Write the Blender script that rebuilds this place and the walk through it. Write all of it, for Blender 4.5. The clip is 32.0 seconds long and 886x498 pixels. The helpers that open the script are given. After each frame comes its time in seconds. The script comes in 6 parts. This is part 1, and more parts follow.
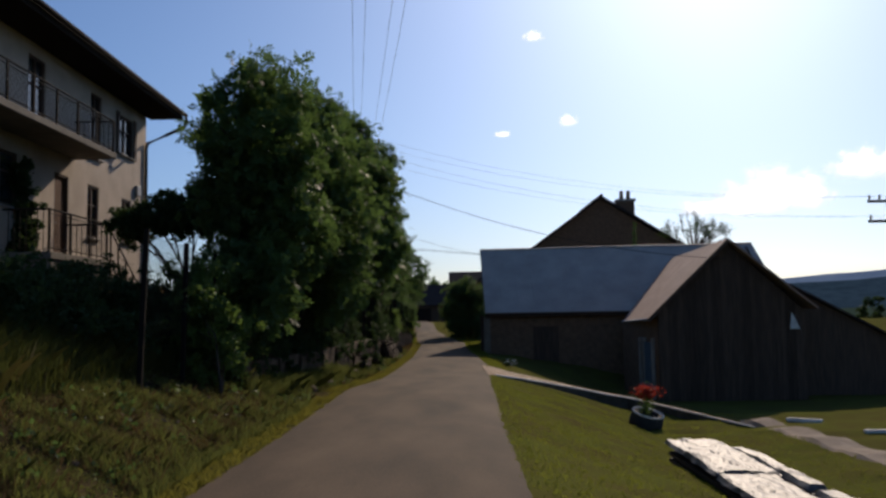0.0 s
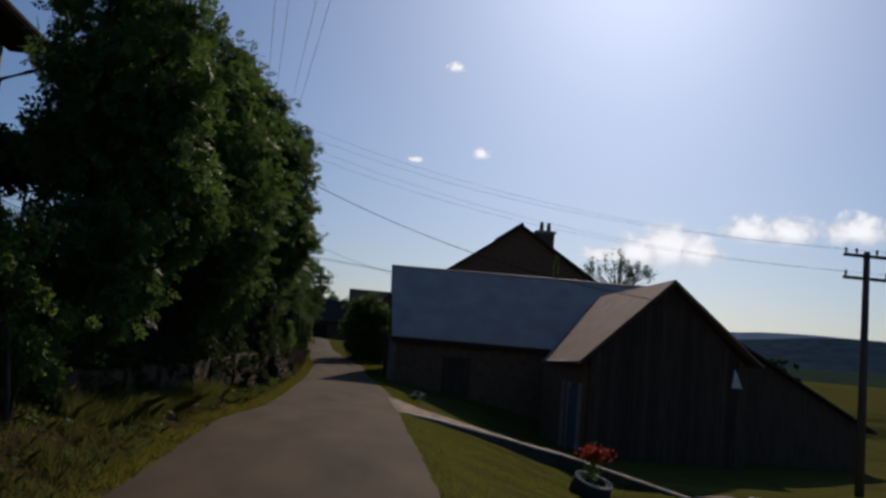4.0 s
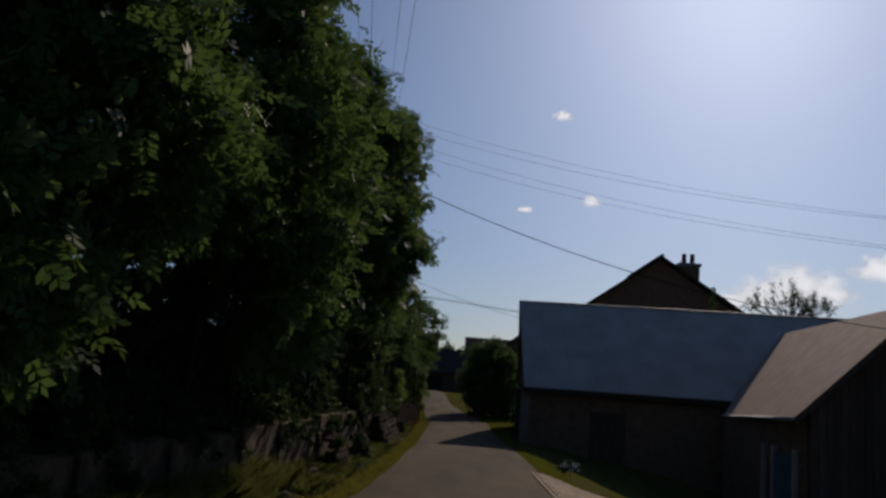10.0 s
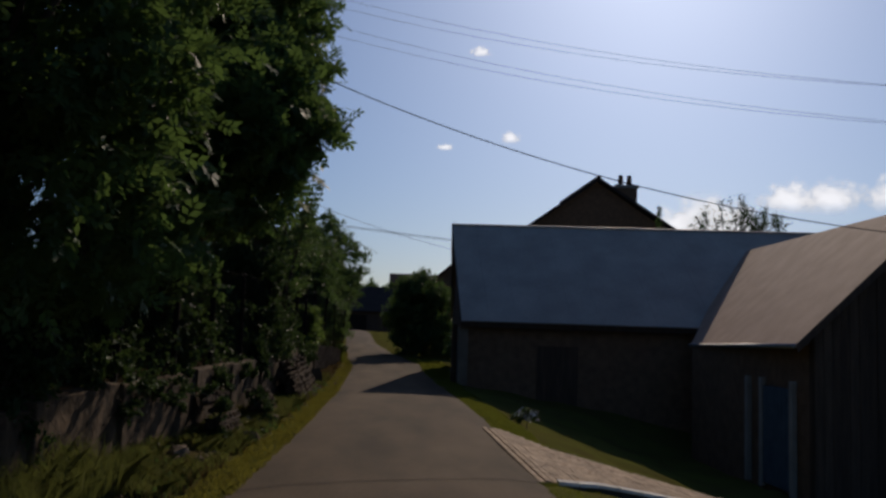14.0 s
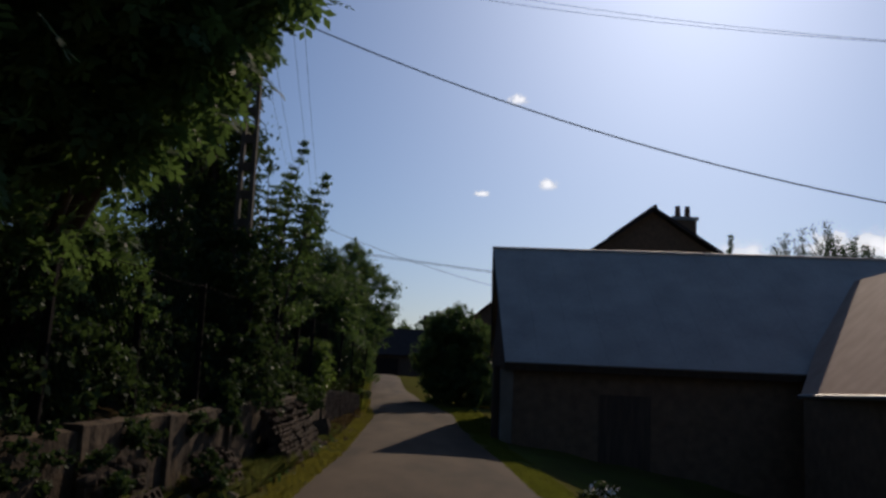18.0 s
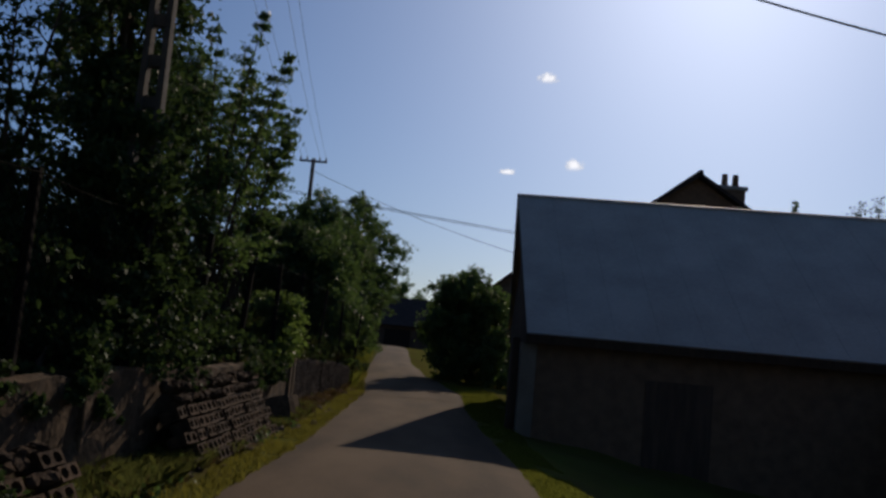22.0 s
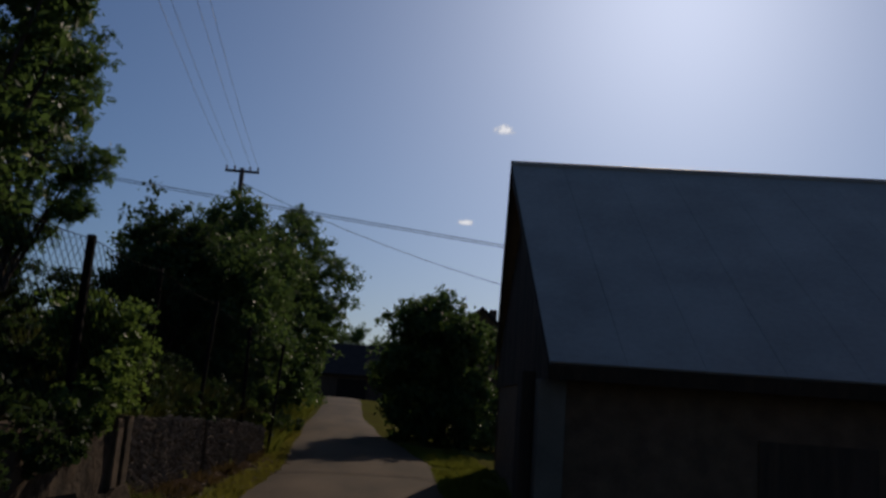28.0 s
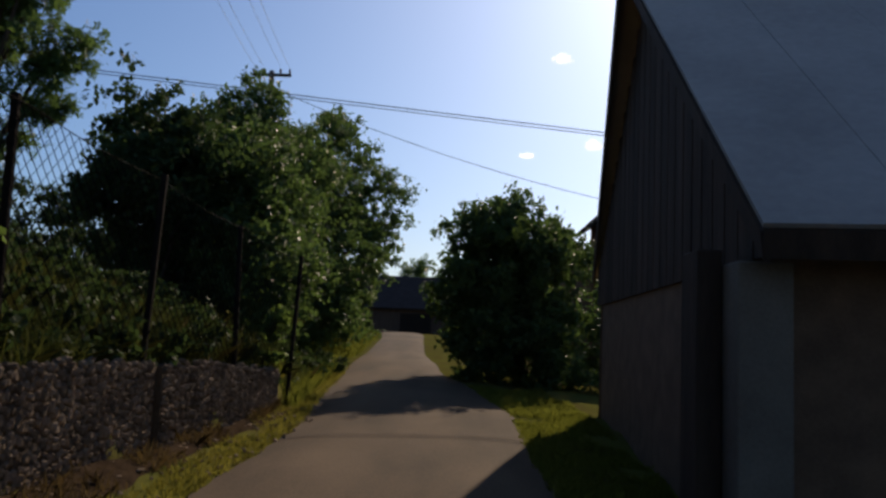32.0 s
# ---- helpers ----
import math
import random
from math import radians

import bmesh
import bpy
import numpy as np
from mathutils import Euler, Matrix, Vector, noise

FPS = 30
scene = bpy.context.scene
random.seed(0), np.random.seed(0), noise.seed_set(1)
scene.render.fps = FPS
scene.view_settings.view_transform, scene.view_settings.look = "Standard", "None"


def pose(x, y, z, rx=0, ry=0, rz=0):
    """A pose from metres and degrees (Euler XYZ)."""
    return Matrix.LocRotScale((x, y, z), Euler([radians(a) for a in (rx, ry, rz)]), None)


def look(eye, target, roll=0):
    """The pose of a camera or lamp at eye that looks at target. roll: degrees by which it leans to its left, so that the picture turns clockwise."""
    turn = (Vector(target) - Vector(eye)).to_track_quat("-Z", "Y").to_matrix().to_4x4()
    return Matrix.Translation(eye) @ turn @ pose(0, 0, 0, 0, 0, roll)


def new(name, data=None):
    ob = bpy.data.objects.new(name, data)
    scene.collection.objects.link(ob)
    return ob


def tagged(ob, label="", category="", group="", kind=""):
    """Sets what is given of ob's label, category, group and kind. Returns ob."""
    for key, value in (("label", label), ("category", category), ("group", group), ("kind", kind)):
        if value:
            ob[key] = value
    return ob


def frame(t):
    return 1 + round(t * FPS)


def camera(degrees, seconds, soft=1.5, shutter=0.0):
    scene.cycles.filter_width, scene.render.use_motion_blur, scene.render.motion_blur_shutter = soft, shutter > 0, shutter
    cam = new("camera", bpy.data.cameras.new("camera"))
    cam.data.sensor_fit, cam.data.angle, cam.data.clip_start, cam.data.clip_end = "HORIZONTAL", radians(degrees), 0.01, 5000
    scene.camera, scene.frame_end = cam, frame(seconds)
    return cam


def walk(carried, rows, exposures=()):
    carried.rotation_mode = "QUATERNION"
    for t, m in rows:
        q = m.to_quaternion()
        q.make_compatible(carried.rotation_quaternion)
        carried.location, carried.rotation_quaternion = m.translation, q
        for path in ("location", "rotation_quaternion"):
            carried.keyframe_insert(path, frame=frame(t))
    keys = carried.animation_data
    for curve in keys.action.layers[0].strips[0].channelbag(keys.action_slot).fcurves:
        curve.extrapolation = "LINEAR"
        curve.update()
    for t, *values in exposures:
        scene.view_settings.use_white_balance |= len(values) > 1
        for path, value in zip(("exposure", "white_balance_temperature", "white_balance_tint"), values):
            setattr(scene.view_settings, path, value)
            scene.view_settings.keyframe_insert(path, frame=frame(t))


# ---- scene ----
WORLD_ROWS = [
    (0.0, 0.001, -0.042, 1.598, 94.44, 0.94, 0.16),
    (0.5, -0.056, 0.603, 1.596, 93.56, -1.54, 2.16),
    (1.0, -0.113, 1.262, 1.596, 93.28, -2.11, 3.72),
    (1.5, -0.170, 1.935, 1.597, 94.56, -1.67, 2.81),
    (2.0, -0.227, 2.621, 1.599, 93.84, -2.09, -0.29),
    (2.5, -0.281, 3.318, 1.602, 94.79, -2.04, -1.05),
    (3.0, -0.331, 4.018, 1.602, 95.43, -2.73, -1.40),
    (3.5, -0.379, 4.717, 1.595, 96.33, -4.91, -7.08),
    (5.5, -0.579, 7.517, 1.549, 95.55, -5.19, -4.26),
    (6.0, -0.613, 8.202, 1.545, 96.17, -6.47, -2.33),
    (6.5, -0.615, 8.885, 1.550, 96.94, -6.92, -2.51),
    (7.0, -0.601, 9.576, 1.556, 98.06, -5.04, -1.91),
    (7.5, -0.583, 10.272, 1.558, 97.30, -4.39, -4.26),
    (8.0, -0.568, 10.970, 1.554, 99.21, -3.66, -7.67),
    (8.5, -0.563, 11.672, 1.542, 99.22, -2.96, 0.65),
    (9.0, -0.575, 12.380, 1.527, 98.65, -3.42, -0.24),
    (9.5, -0.602, 13.092, 1.511, 96.79, -4.24, 3.84),
    (10.0, -0.640, 13.803, 1.497, 99.04, -4.10, 0.63),
    (10.5, -0.678, 14.504, 1.484, 100.67, -3.87, 1.72),
    (11.0, -0.708, 15.191, 1.472, 98.93, -2.70, -5.10),
    (11.5, -0.726, 15.865, 1.462, 97.37, -4.34, 1.01),
    (12.0, -0.732, 16.531, 1.455, 98.14, -3.59, -0.69),
    (12.5, -0.727, 17.200, 1.450, 96.91, -3.14, -1.75),
    (13.0, -0.712, 17.876, 1.445, 97.65, -2.39, 2.08),
    (13.5, -0.690, 18.559, 1.438, 98.12, -2.02, -1.83),
    (14.0, -0.662, 19.245, 1.428, 95.25, -1.84, -4.33),
    (14.5, -0.629, 19.932, 1.414, 95.96, -1.06, -5.87),
    (15.0, -0.590, 20.623, 1.396, 96.72, -1.62, -6.69),
    (15.5, -0.547, 21.337, 1.376, 95.88, -2.15, -7.19),
    (17.5, -0.370, 24.271, 1.297, 97.01, -1.83, -1.41),
    (18.0, -0.319, 24.992, 1.285, 98.25, -2.60, -1.98),
    (18.5, -0.250, 25.680, 1.278, 96.13, -4.44, -2.33),
    (19.0, -0.170, 26.349, 1.266, 98.55, -4.54, -2.36),
    (19.5, -0.088, 27.019, 1.248, 98.20, -3.96, -2.29),
    (20.0, -0.009, 27.703, 1.229, 97.17, -3.95, 0.86),
    (20.5, 0.060, 28.403, 1.212, 96.73, -3.41, -0.31),
    (21.0, 0.115, 29.111, 1.199, 96.27, -3.95, -3.52),
    (21.5, 0.155, 29.814, 1.191, 96.43, -5.65, -2.99),
    (22.0, 0.180, 30.505, 1.186, 96.59, -5.26, -0.83),
    (22.5, 0.193, 31.187, 1.184, 96.92, -5.27, -0.72),
    (23.0, 0.198, 31.867, 1.183, 97.20, -4.41, -0.50),
    (23.5, 0.200, 32.553, 1.180, 96.03, -4.85, -0.73),
    (24.0, 0.202, 33.247, 1.176, 95.54, -5.76, -2.45),
    (24.5, 0.206, 33.947, 1.170, 97.87, -5.71, 0.58),
    (25.0, 0.216, 34.649, 1.162, 98.20, -5.27, 0.79),
    (25.5, 0.235, 35.347, 1.150, 98.24, -3.89, -0.79),
    (27.5, 0.320, 38.172, 1.091, 99.15, -4.92, -1.93),
    (28.0, 0.328, 38.914, 1.076, 100.22, -4.14, -3.42),
    (28.5, 0.330, 39.674, 1.062, 96.92, -3.26, -2.82),
    (29.0, 0.336, 40.417, 1.047, 95.60, -3.17, -3.89),
    (29.5, 0.351, 41.133, 1.032, 93.88, -2.97, -2.92),
    (30.0, 0.373, 41.825, 1.015, 93.60, -3.24, -4.01),
    (30.5, 0.398, 42.502, 0.996, 94.16, -2.03, -2.92),
    (31.0, 0.420, 43.179, 0.976, 94.27, -2.60, -1.95),
    (31.5, 0.435, 43.864, 0.956, 95.82, -2.95, -0.62),
    (32.0, 0.441, 44.560, 0.939, 95.74, -2.21, 1.09),
]
cam = camera(54.5, 32.0, soft=2.8)
walk(cam, [(t, pose(*row)) for t, *row in WORLD_ROWS],
     exposures=[(0.0, -0.15, 6050, 12), (1.0, 0.03, 6050, 12), (2.0, -0.15, 6050, 12), (3.5, -0.68, 6050, 12), (6.0, -0.95, 6050, 12), (7.0, -0.85, 6050, 12), (8.0, -1.15, 6050, 12), (9.0, -0.82, 6050, 12), (10.0, -1.05, 6050, 12), (11.0, -1.1, 6050, 12), (12.0, -0.78, 6050, 12), (13.0, -0.66, 6050, 12), (14.0, -0.85, 6050, 12), (15.5, -0.85, 6050, 12), (17.5, -0.65, 6050, 12), (19.0, -1.05, 6050, 12), (20.0, -0.62, 6050, 12), (21.0, -0.8, 6050, 12), (22.0, -0.75, 6050, 12), (23.0, -0.68, 6050, 12), (24.0, -0.82, 6050, 12), (25.5, -0.8, 6050, 12), (27.5, -1.0, 6050, 12), (28.0, -1.1, 6050, 12), (29.0, -0.5, 6300, 12), (30.5, -0.25, 6400, 12), (32.0, 0.0, 6400, 12)])

# ---- world, sun ----
SUN_AZ, SUN_EL = 18.3, 30.0          # degrees to the right of +y, above the horizon
world = bpy.data.worlds.new("sky_world")
scene.world = world
world.use_nodes = True
wn = world.node_tree
sky = wn.nodes.new("ShaderNodeTexSky")
sky.sky_type = 'NISHITA'
sky.sun_disc = False
sky.sun_elevation = radians(SUN_EL)
sky.sun_rotation = radians(SUN_AZ)
sky.air_density, sky.dust_density, sky.ozone_density = 1.0, 1.15, 7.0
wn.nodes["Background"].inputs["Strength"].default_value = 0.09
wn.links.new(sky.outputs[0], wn.nodes["Background"].inputs["Color"])
sun_data = bpy.data.lights.new("sun", 'SUN')
sun_data.energy, sun_data.angle, sun_data.color = 4.0, radians(0.55), (1.0, 0.8, 0.58)
sun = new("sun", sun_data)
sd = Vector((math.sin(radians(SUN_AZ)) * math.cos(radians(SUN_EL)), math.cos(radians(SUN_AZ)) * math.cos(radians(SUN_EL)), math.sin(radians(SUN_EL))))
sun.matrix_world = look(sd * 100, (0, 0, 0))


# ---- materials ----
def mat(name, col, col2=None, scale=4.0, rough=0.85, metal=0.0, bump=0.3, detail=40.0, spec=0.15, stretch=(1, 1, 1), rnd=0.0, space="Object", dist=0.02):
    m = bpy.data.materials.new(name)
    m.use_nodes = True
    nt = m.node_tree
    b = nt.nodes["Principled BSDF"]
    b.inputs["Roughness"].default_value = rough
    b.inputs["Metallic"].default_value = metal
    b.inputs["Specular IOR Level"].default_value = spec
    col2 = col2 or tuple(c * 0.7 for c in col)
    tc = nt.nodes.new("ShaderNodeTexCoord")
    mp = nt.nodes.new("ShaderNodeMapping")
    mp.inputs["Scale"].default_value = stretch
    nt.links.new(tc.outputs[space], mp.inputs["Vector"])
    big = nt.nodes.new("ShaderNodeTexNoise")
    big.inputs["Scale"].default_value, big.inputs["Detail"].default_value = scale, 5
    fine = nt.nodes.new("ShaderNodeTexNoise")
    fine.inputs["Scale"].default_value, fine.inputs["Detail"].default_value = detail, 4
    for n in (big, fine):
        nt.links.new(mp.outputs[0], n.inputs["Vector"])
    add = nt.nodes.new("ShaderNodeMath")
    add.operation = 'MULTIPLY_ADD'
    nt.links.new(fine.outputs[0], add.inputs[0])
    add.inputs[1].default_value = 0.45
    nt.links.new(big.outputs[0], add.inputs[2])
    ramp = nt.nodes.new("ShaderNodeMapRange")
    ramp.inputs["From Min"].default_value, ramp.inputs["From Max"].default_value = 0.5, 0.95
    nt.links.new(add.outputs[0], ramp.inputs["Value"])
    mix = nt.nodes.new("ShaderNodeMix")
    mix.data_type = 'RGBA'
    mix.inputs["A"].default_value = (*col2, 1)
    mix.inputs["B"].default_value = (*col, 1)
    nt.links.new(ramp.outputs[0], mix.inputs["Factor"])
    out = mix.outputs["Result"]
    if rnd:
        oi = nt.nodes.new("ShaderNodeObjectInfo")
        geo = nt.nodes.new("ShaderNodeNewGeometry")
        s = nt.nodes.new("ShaderNodeMath")
        s.operation = 'ADD'
        nt.links.new(oi.outputs["Random"], s.inputs[0])
        nt.links.new(geo.outputs["Random Per Island"], s.inputs[1])
        fr = nt.nodes.new("ShaderNodeMath")
        fr.operation = 'FRACT'
        nt.links.new(s.outputs[0], fr.inputs[0])
        mr = nt.nodes.new("ShaderNodeMapRange")
        mr.inputs["To Min"].default_value, mr.inputs["To Max"].default_value = 1 - rnd, 1 + rnd
        nt.links.new(fr.outputs[0], mr.inputs["Value"])
        hs = nt.nodes.new("ShaderNodeHueSaturation")
        nt.links.new(mr.outputs[0], hs.inputs["Value"])
        nt.links.new(out, hs.inputs["Color"])
        out = hs.outputs[0]
    nt.links.new(out, b.inputs["Base Color"])
    if bump:
        bp = nt.nodes.new("ShaderNodeBump")
        bp.inputs["Strength"].default_value, bp.inputs["Distance"].default_value = bump, dist
        nt.links.new(add.outputs[0], bp.inputs["Height"])
        nt.links.new(bp.outputs[0], b.inputs["Normal"])
    return m


def leaf_mat(name, col, col2, through_col, rough=0.65, share=0.35, spec=0.07):
    m = mat(name, col, col2, scale=0.9, rough=rough, bump=0, detail=6, spec=spec, rnd=0.3)
    nt = m.node_tree
    b = nt.nodes["Principled BSDF"]
    tr = nt.nodes.new("ShaderNodeBsdfTranslucent")
    tr.inputs["Color"].default_value = (*through_col, 1)
    mx = nt.nodes.new("ShaderNodeMixShader")
    mx.inputs[0].default_value = share
    nt.links.new(b.outputs[0], mx.inputs[1])
    nt.links.new(tr.outputs[0], mx.inputs[2])
    nt.links.new(mx.outputs[0], nt.nodes["Material Output"].inputs["Surface"])
    return m


ASPHALT = mat("asphalt", (0.122, 0.086, 0.054), (0.052, 0.037, 0.024), scale=1.1, rough=0.9, bump=0.4, detail=55, dist=0.006, spec=0.1, stretch=(1, 0.28, 1))
GRASS_GROUND = mat("grass_ground", (0.11, 0.12, 0.026), (0.095, 0.08, 0.028), scale=0.9, rough=1.0, bump=0.8, detail=25, dist=0.05, spec=0.0)
# the ground is lawn on the barn's side and bare litter under the trees on the other
nt = GRASS_GROUND.node_tree
lawn_mix = [n for n in nt.nodes if n.bl_idname == "ShaderNodeMix"][0]
gpos = nt.nodes.new("ShaderNodeTexCoord")
gsep = nt.nodes.new("ShaderNodeSeparateXYZ")
gside = nt.nodes.new("ShaderNodeMapRange")
gside.inputs["From Min"].default_value, gside.inputs["From Max"].default_value = -3.4, -2.2
glit = nt.nodes.new("ShaderNodeMix")
glit.data_type = 'RGBA'
gtone = nt.nodes.new("ShaderNodeMix")
gtone.data_type = 'RGBA'
gtone.inputs["A"].default_value, gtone.inputs["B"].default_value = (0.03, 0.022, 0.014, 1), (0.075, 0.058, 0.028, 1)
nt.links.new(lawn_mix.inputs["Factor"].links[0].from_socket, gtone.inputs["Factor"])
nt.links.new(gpos.outputs["Object"], gsep.inputs[0])
nt.links.new(gsep.outputs["X"], gside.inputs["Value"])
gfar = nt.nodes.new("ShaderNodeMapRange")
gfar.inputs["From Min"].default_value, gfar.inputs["From Max"].default_value = 59.0, 63.0
nt.links.new(gsep.outputs["Y"], gfar.inputs["Value"])
gmax = nt.nodes.new("ShaderNodeMath")
gmax.operation = 'MAXIMUM'
nt.links.new(gside.outputs[0], gmax.inputs[0])
nt.links.new(gfar.outputs[0], gmax.inputs[1])
nt.links.new(gmax.outputs[0], glit.inputs["Factor"])
nt.links.new(gtone.outputs["Result"], glit.inputs["A"])
nt.links.new(lawn_mix.outputs["Result"], glit.inputs["B"])
nt.links.new(glit.outputs["Result"], nt.nodes["Principled BSDF"].inputs["Base Color"])
BLADES = leaf_mat("grass_blades", (0.085, 0.108, 0.03), (0.115, 0.1, 0.034), (0.17, 0.19, 0.045), rough=0.8, share=0.4)
LAWN = leaf_mat("lawn_blades", (0.125, 0.142, 0.022), (0.105, 0.105, 0.024), (0.2, 0.22, 0.032), rough=0.8, share=0.45)
SOIL = mat("soil", (0.06, 0.042, 0.027), (0.03, 0.021, 0.014), scale=3, rough=1.0, spec=0.0, bump=1.0, detail=20, dist=0.05)
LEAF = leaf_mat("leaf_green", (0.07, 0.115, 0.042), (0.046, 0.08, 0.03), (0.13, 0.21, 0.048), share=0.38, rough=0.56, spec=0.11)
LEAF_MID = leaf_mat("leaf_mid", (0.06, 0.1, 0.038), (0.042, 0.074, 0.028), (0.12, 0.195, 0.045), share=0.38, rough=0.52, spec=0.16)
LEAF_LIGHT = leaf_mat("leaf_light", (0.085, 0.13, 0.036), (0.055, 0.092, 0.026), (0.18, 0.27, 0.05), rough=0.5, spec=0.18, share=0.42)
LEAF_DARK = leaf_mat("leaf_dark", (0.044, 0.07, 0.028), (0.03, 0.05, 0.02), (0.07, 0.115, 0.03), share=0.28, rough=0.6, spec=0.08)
BARK = mat("bark", (0.09, 0.07, 0.05), (0.05, 0.04, 0.03), scale=6, rough=0.95, bump=0.8, detail=40, stretch=(1, 1, 0.2))
STONE = mat("stone", (0.27, 0.2, 0.135), (0.11, 0.08, 0.054), scale=3, rough=0.9, bump=0.8, detail=25, dist=0.03, rnd=0.3)
PLASTER = mat("plaster", (0.53, 0.45, 0.37), (0.4, 0.335, 0.27), scale=1.2, rough=0.9, bump=0.25, detail=60)
ROOF_DARK = mat("roof_dark", (0.05, 0.037, 0.033), (0.032, 0.025, 0.022), scale=2, rough=0.85, bump=0.3)
WOOD_DARK = mat("wood_dark", (0.1, 0.065, 0.045), (0.055, 0.038, 0.028), scale=3, rough=0.85, bump=0.5, detail=30, stretch=(3, 3, 0.3), rnd=0.25)
SHEET_GREY = mat("sheet_grey", (0.47, 0.41, 0.35), (0.35, 0.3, 0.255), scale=0.8, rough=0.6, metal=0.1, bump=0.15, detail=12)
ROOF_BROWN = mat("roof_brown", (0.4, 0.27, 0.2), (0.28, 0.18, 0.13), scale=1.5, rough=0.8, bump=0.25, spec=0.2)
BRICK = mat("brick", (0.2, 0.122, 0.074), (0.125, 0.078, 0.05), scale=4, rough=0.9, bump=0.5, rnd=0.2)
CONCRETE = mat("concrete", (0.36, 0.34, 0.3), (0.24, 0.22, 0.2), scale=2, rough=0.9, bump=0.4)
PAVER = mat("paver", (0.44, 0.32, 0.21), (0.28, 0.195, 0.125), scale=4, rough=0.85, bump=0.5, rnd=0.25, spec=0.15)
STEEL = mat("steel", (0.3, 0.3, 0.31), (0.2, 0.2, 0.2), scale=5, rough=0.5, metal=0.8, bump=0.1)
IRON = mat("iron", (0.02, 0.018, 0.016), (0.03, 0.02, 0.015), scale=8, rough=0.85, bump=0.2, spec=0.05)
WIRE = mat("wire", (0.03, 0.03, 0.035), rough=0.6, bump=0)
GLASS = mat("window_glass", (0.03, 0.04, 0.05), (0.02, 0.025, 0.03), rough=0.08, bump=0, spec=0.8)
# distance haze is painted into both ridges as a blue base colour
HILL_FAR_HAZE = mat("hill_far_haze", (0.22, 0.3, 0.4), (0.17, 0.24, 0.34), scale=0.01, rough=1, bump=0, detail=0.1, spec=0)
HILL_MID_HAZE = mat("hill_mid_haze", (0.05, 0.085, 0.115), (0.028, 0.05, 0.07), scale=0.03, rough=1, bump=0, detail=0.2, spec=0)


# ---- mesh helpers ----
def obj(name, verts, faces, material, parent=None, label="", category="", group="", kind="", smooth=False):
    me = bpy.data.meshes.new(name)
    me.from_pydata(verts, [], faces)
    if smooth:
        me.polygons.foreach_set("use_smooth", [True] * len(me.polygons))
    me.materials.append(material)
    ob = new(name, me)
    if parent:
        ob.parent = parent
    return tagged(ob, label, category, group, kind)


def part(name, bm, material, parent=None, label="", smooth=False):
    bmesh.ops.recalc_face_normals(bm, faces=bm.faces)
    me = bpy.data.meshes.new(name)
    bm.to_mesh(me)
    bm.free()
    if smooth:
        me.polygons.foreach_set("use_smooth", [True] * len(me.polygons))
    me.materials.append(material)
    ob = new(name, me)
    if parent:
        ob.parent = parent
    return tagged(ob, label)


def thing(name, loc, label, category, group="", kind="", turn=0.0):
    ob = new(name)
    ob.empty_display_size = 0.3
    ob.matrix_world = pose(*loc, 0, 0, turn)
    return tagged(ob, label, category, group, kind)


def box(bm, x0, x1, y0, y1, z0, z1, bevel=0.0, m=None):
    vs = [bm.verts.new((x, y, z)) for x in (x0, x1) for y in (y0, y1) for z in (z0, z1)]
    fs = [(0, 1, 3, 2), (4, 6, 7, 5), (0, 4, 5, 1), (2, 3, 7, 6), (0, 2, 6, 4), (1, 5, 7, 3)]
    faces = [bm.faces.new([vs[i] for i in f]) for f in fs]
    if m is not None:
        for v in vs:
            v.co = m @ v.co
    if bevel:
        bmesh.ops.bevel(bm, geom=list({e for f in faces for e in f.edges}), offset=bevel, segments=1, affect='EDGES')
    return bm


def boxm(*a, **k):
    return box(bmesh.new(), *a, **k)


def prism(bm, poly, axis, a, b):
    """Extrude a 2D polygon along an axis from a to b."""
    def put(p, w):
        return {0: (w, p[0], p[1]), 1: (p[0], w, p[1]), 2: (p[0], p[1], w)}[axis]
    lo = [bm.verts.new(put(p, a)) for p in poly]
    hi = [bm.verts.new(put(p, b)) for p in poly]
    bm.faces.new(lo)
    bm.faces.new(hi[::-1])
    n = len(poly)
    for i in range(n):
        bm.faces.new((lo[i], lo[(i + 1) % n], hi[(i + 1) % n], hi[i]))
    return bm


def slab(bm, quad, thick):
    """A plate with the given four corners as its top, thickened along its normal."""
    q = [Vector(p) for p in quad]
    n = (q[1] - q[0]).cross(q[3] - q[0]).normalized()
    if n.z < 0:
        n = -n
    top = [bm.verts.new(p) for p in q]
    low = [bm.verts.new(p - n * thick) for p in q]
    bm.faces.new(top)
    bm.faces.new(low[::-1])
    for i in range(4):
        bm.faces.new((top[i], low[i], low[(i + 1) % 4], top[(i + 1) % 4]))
    return bm


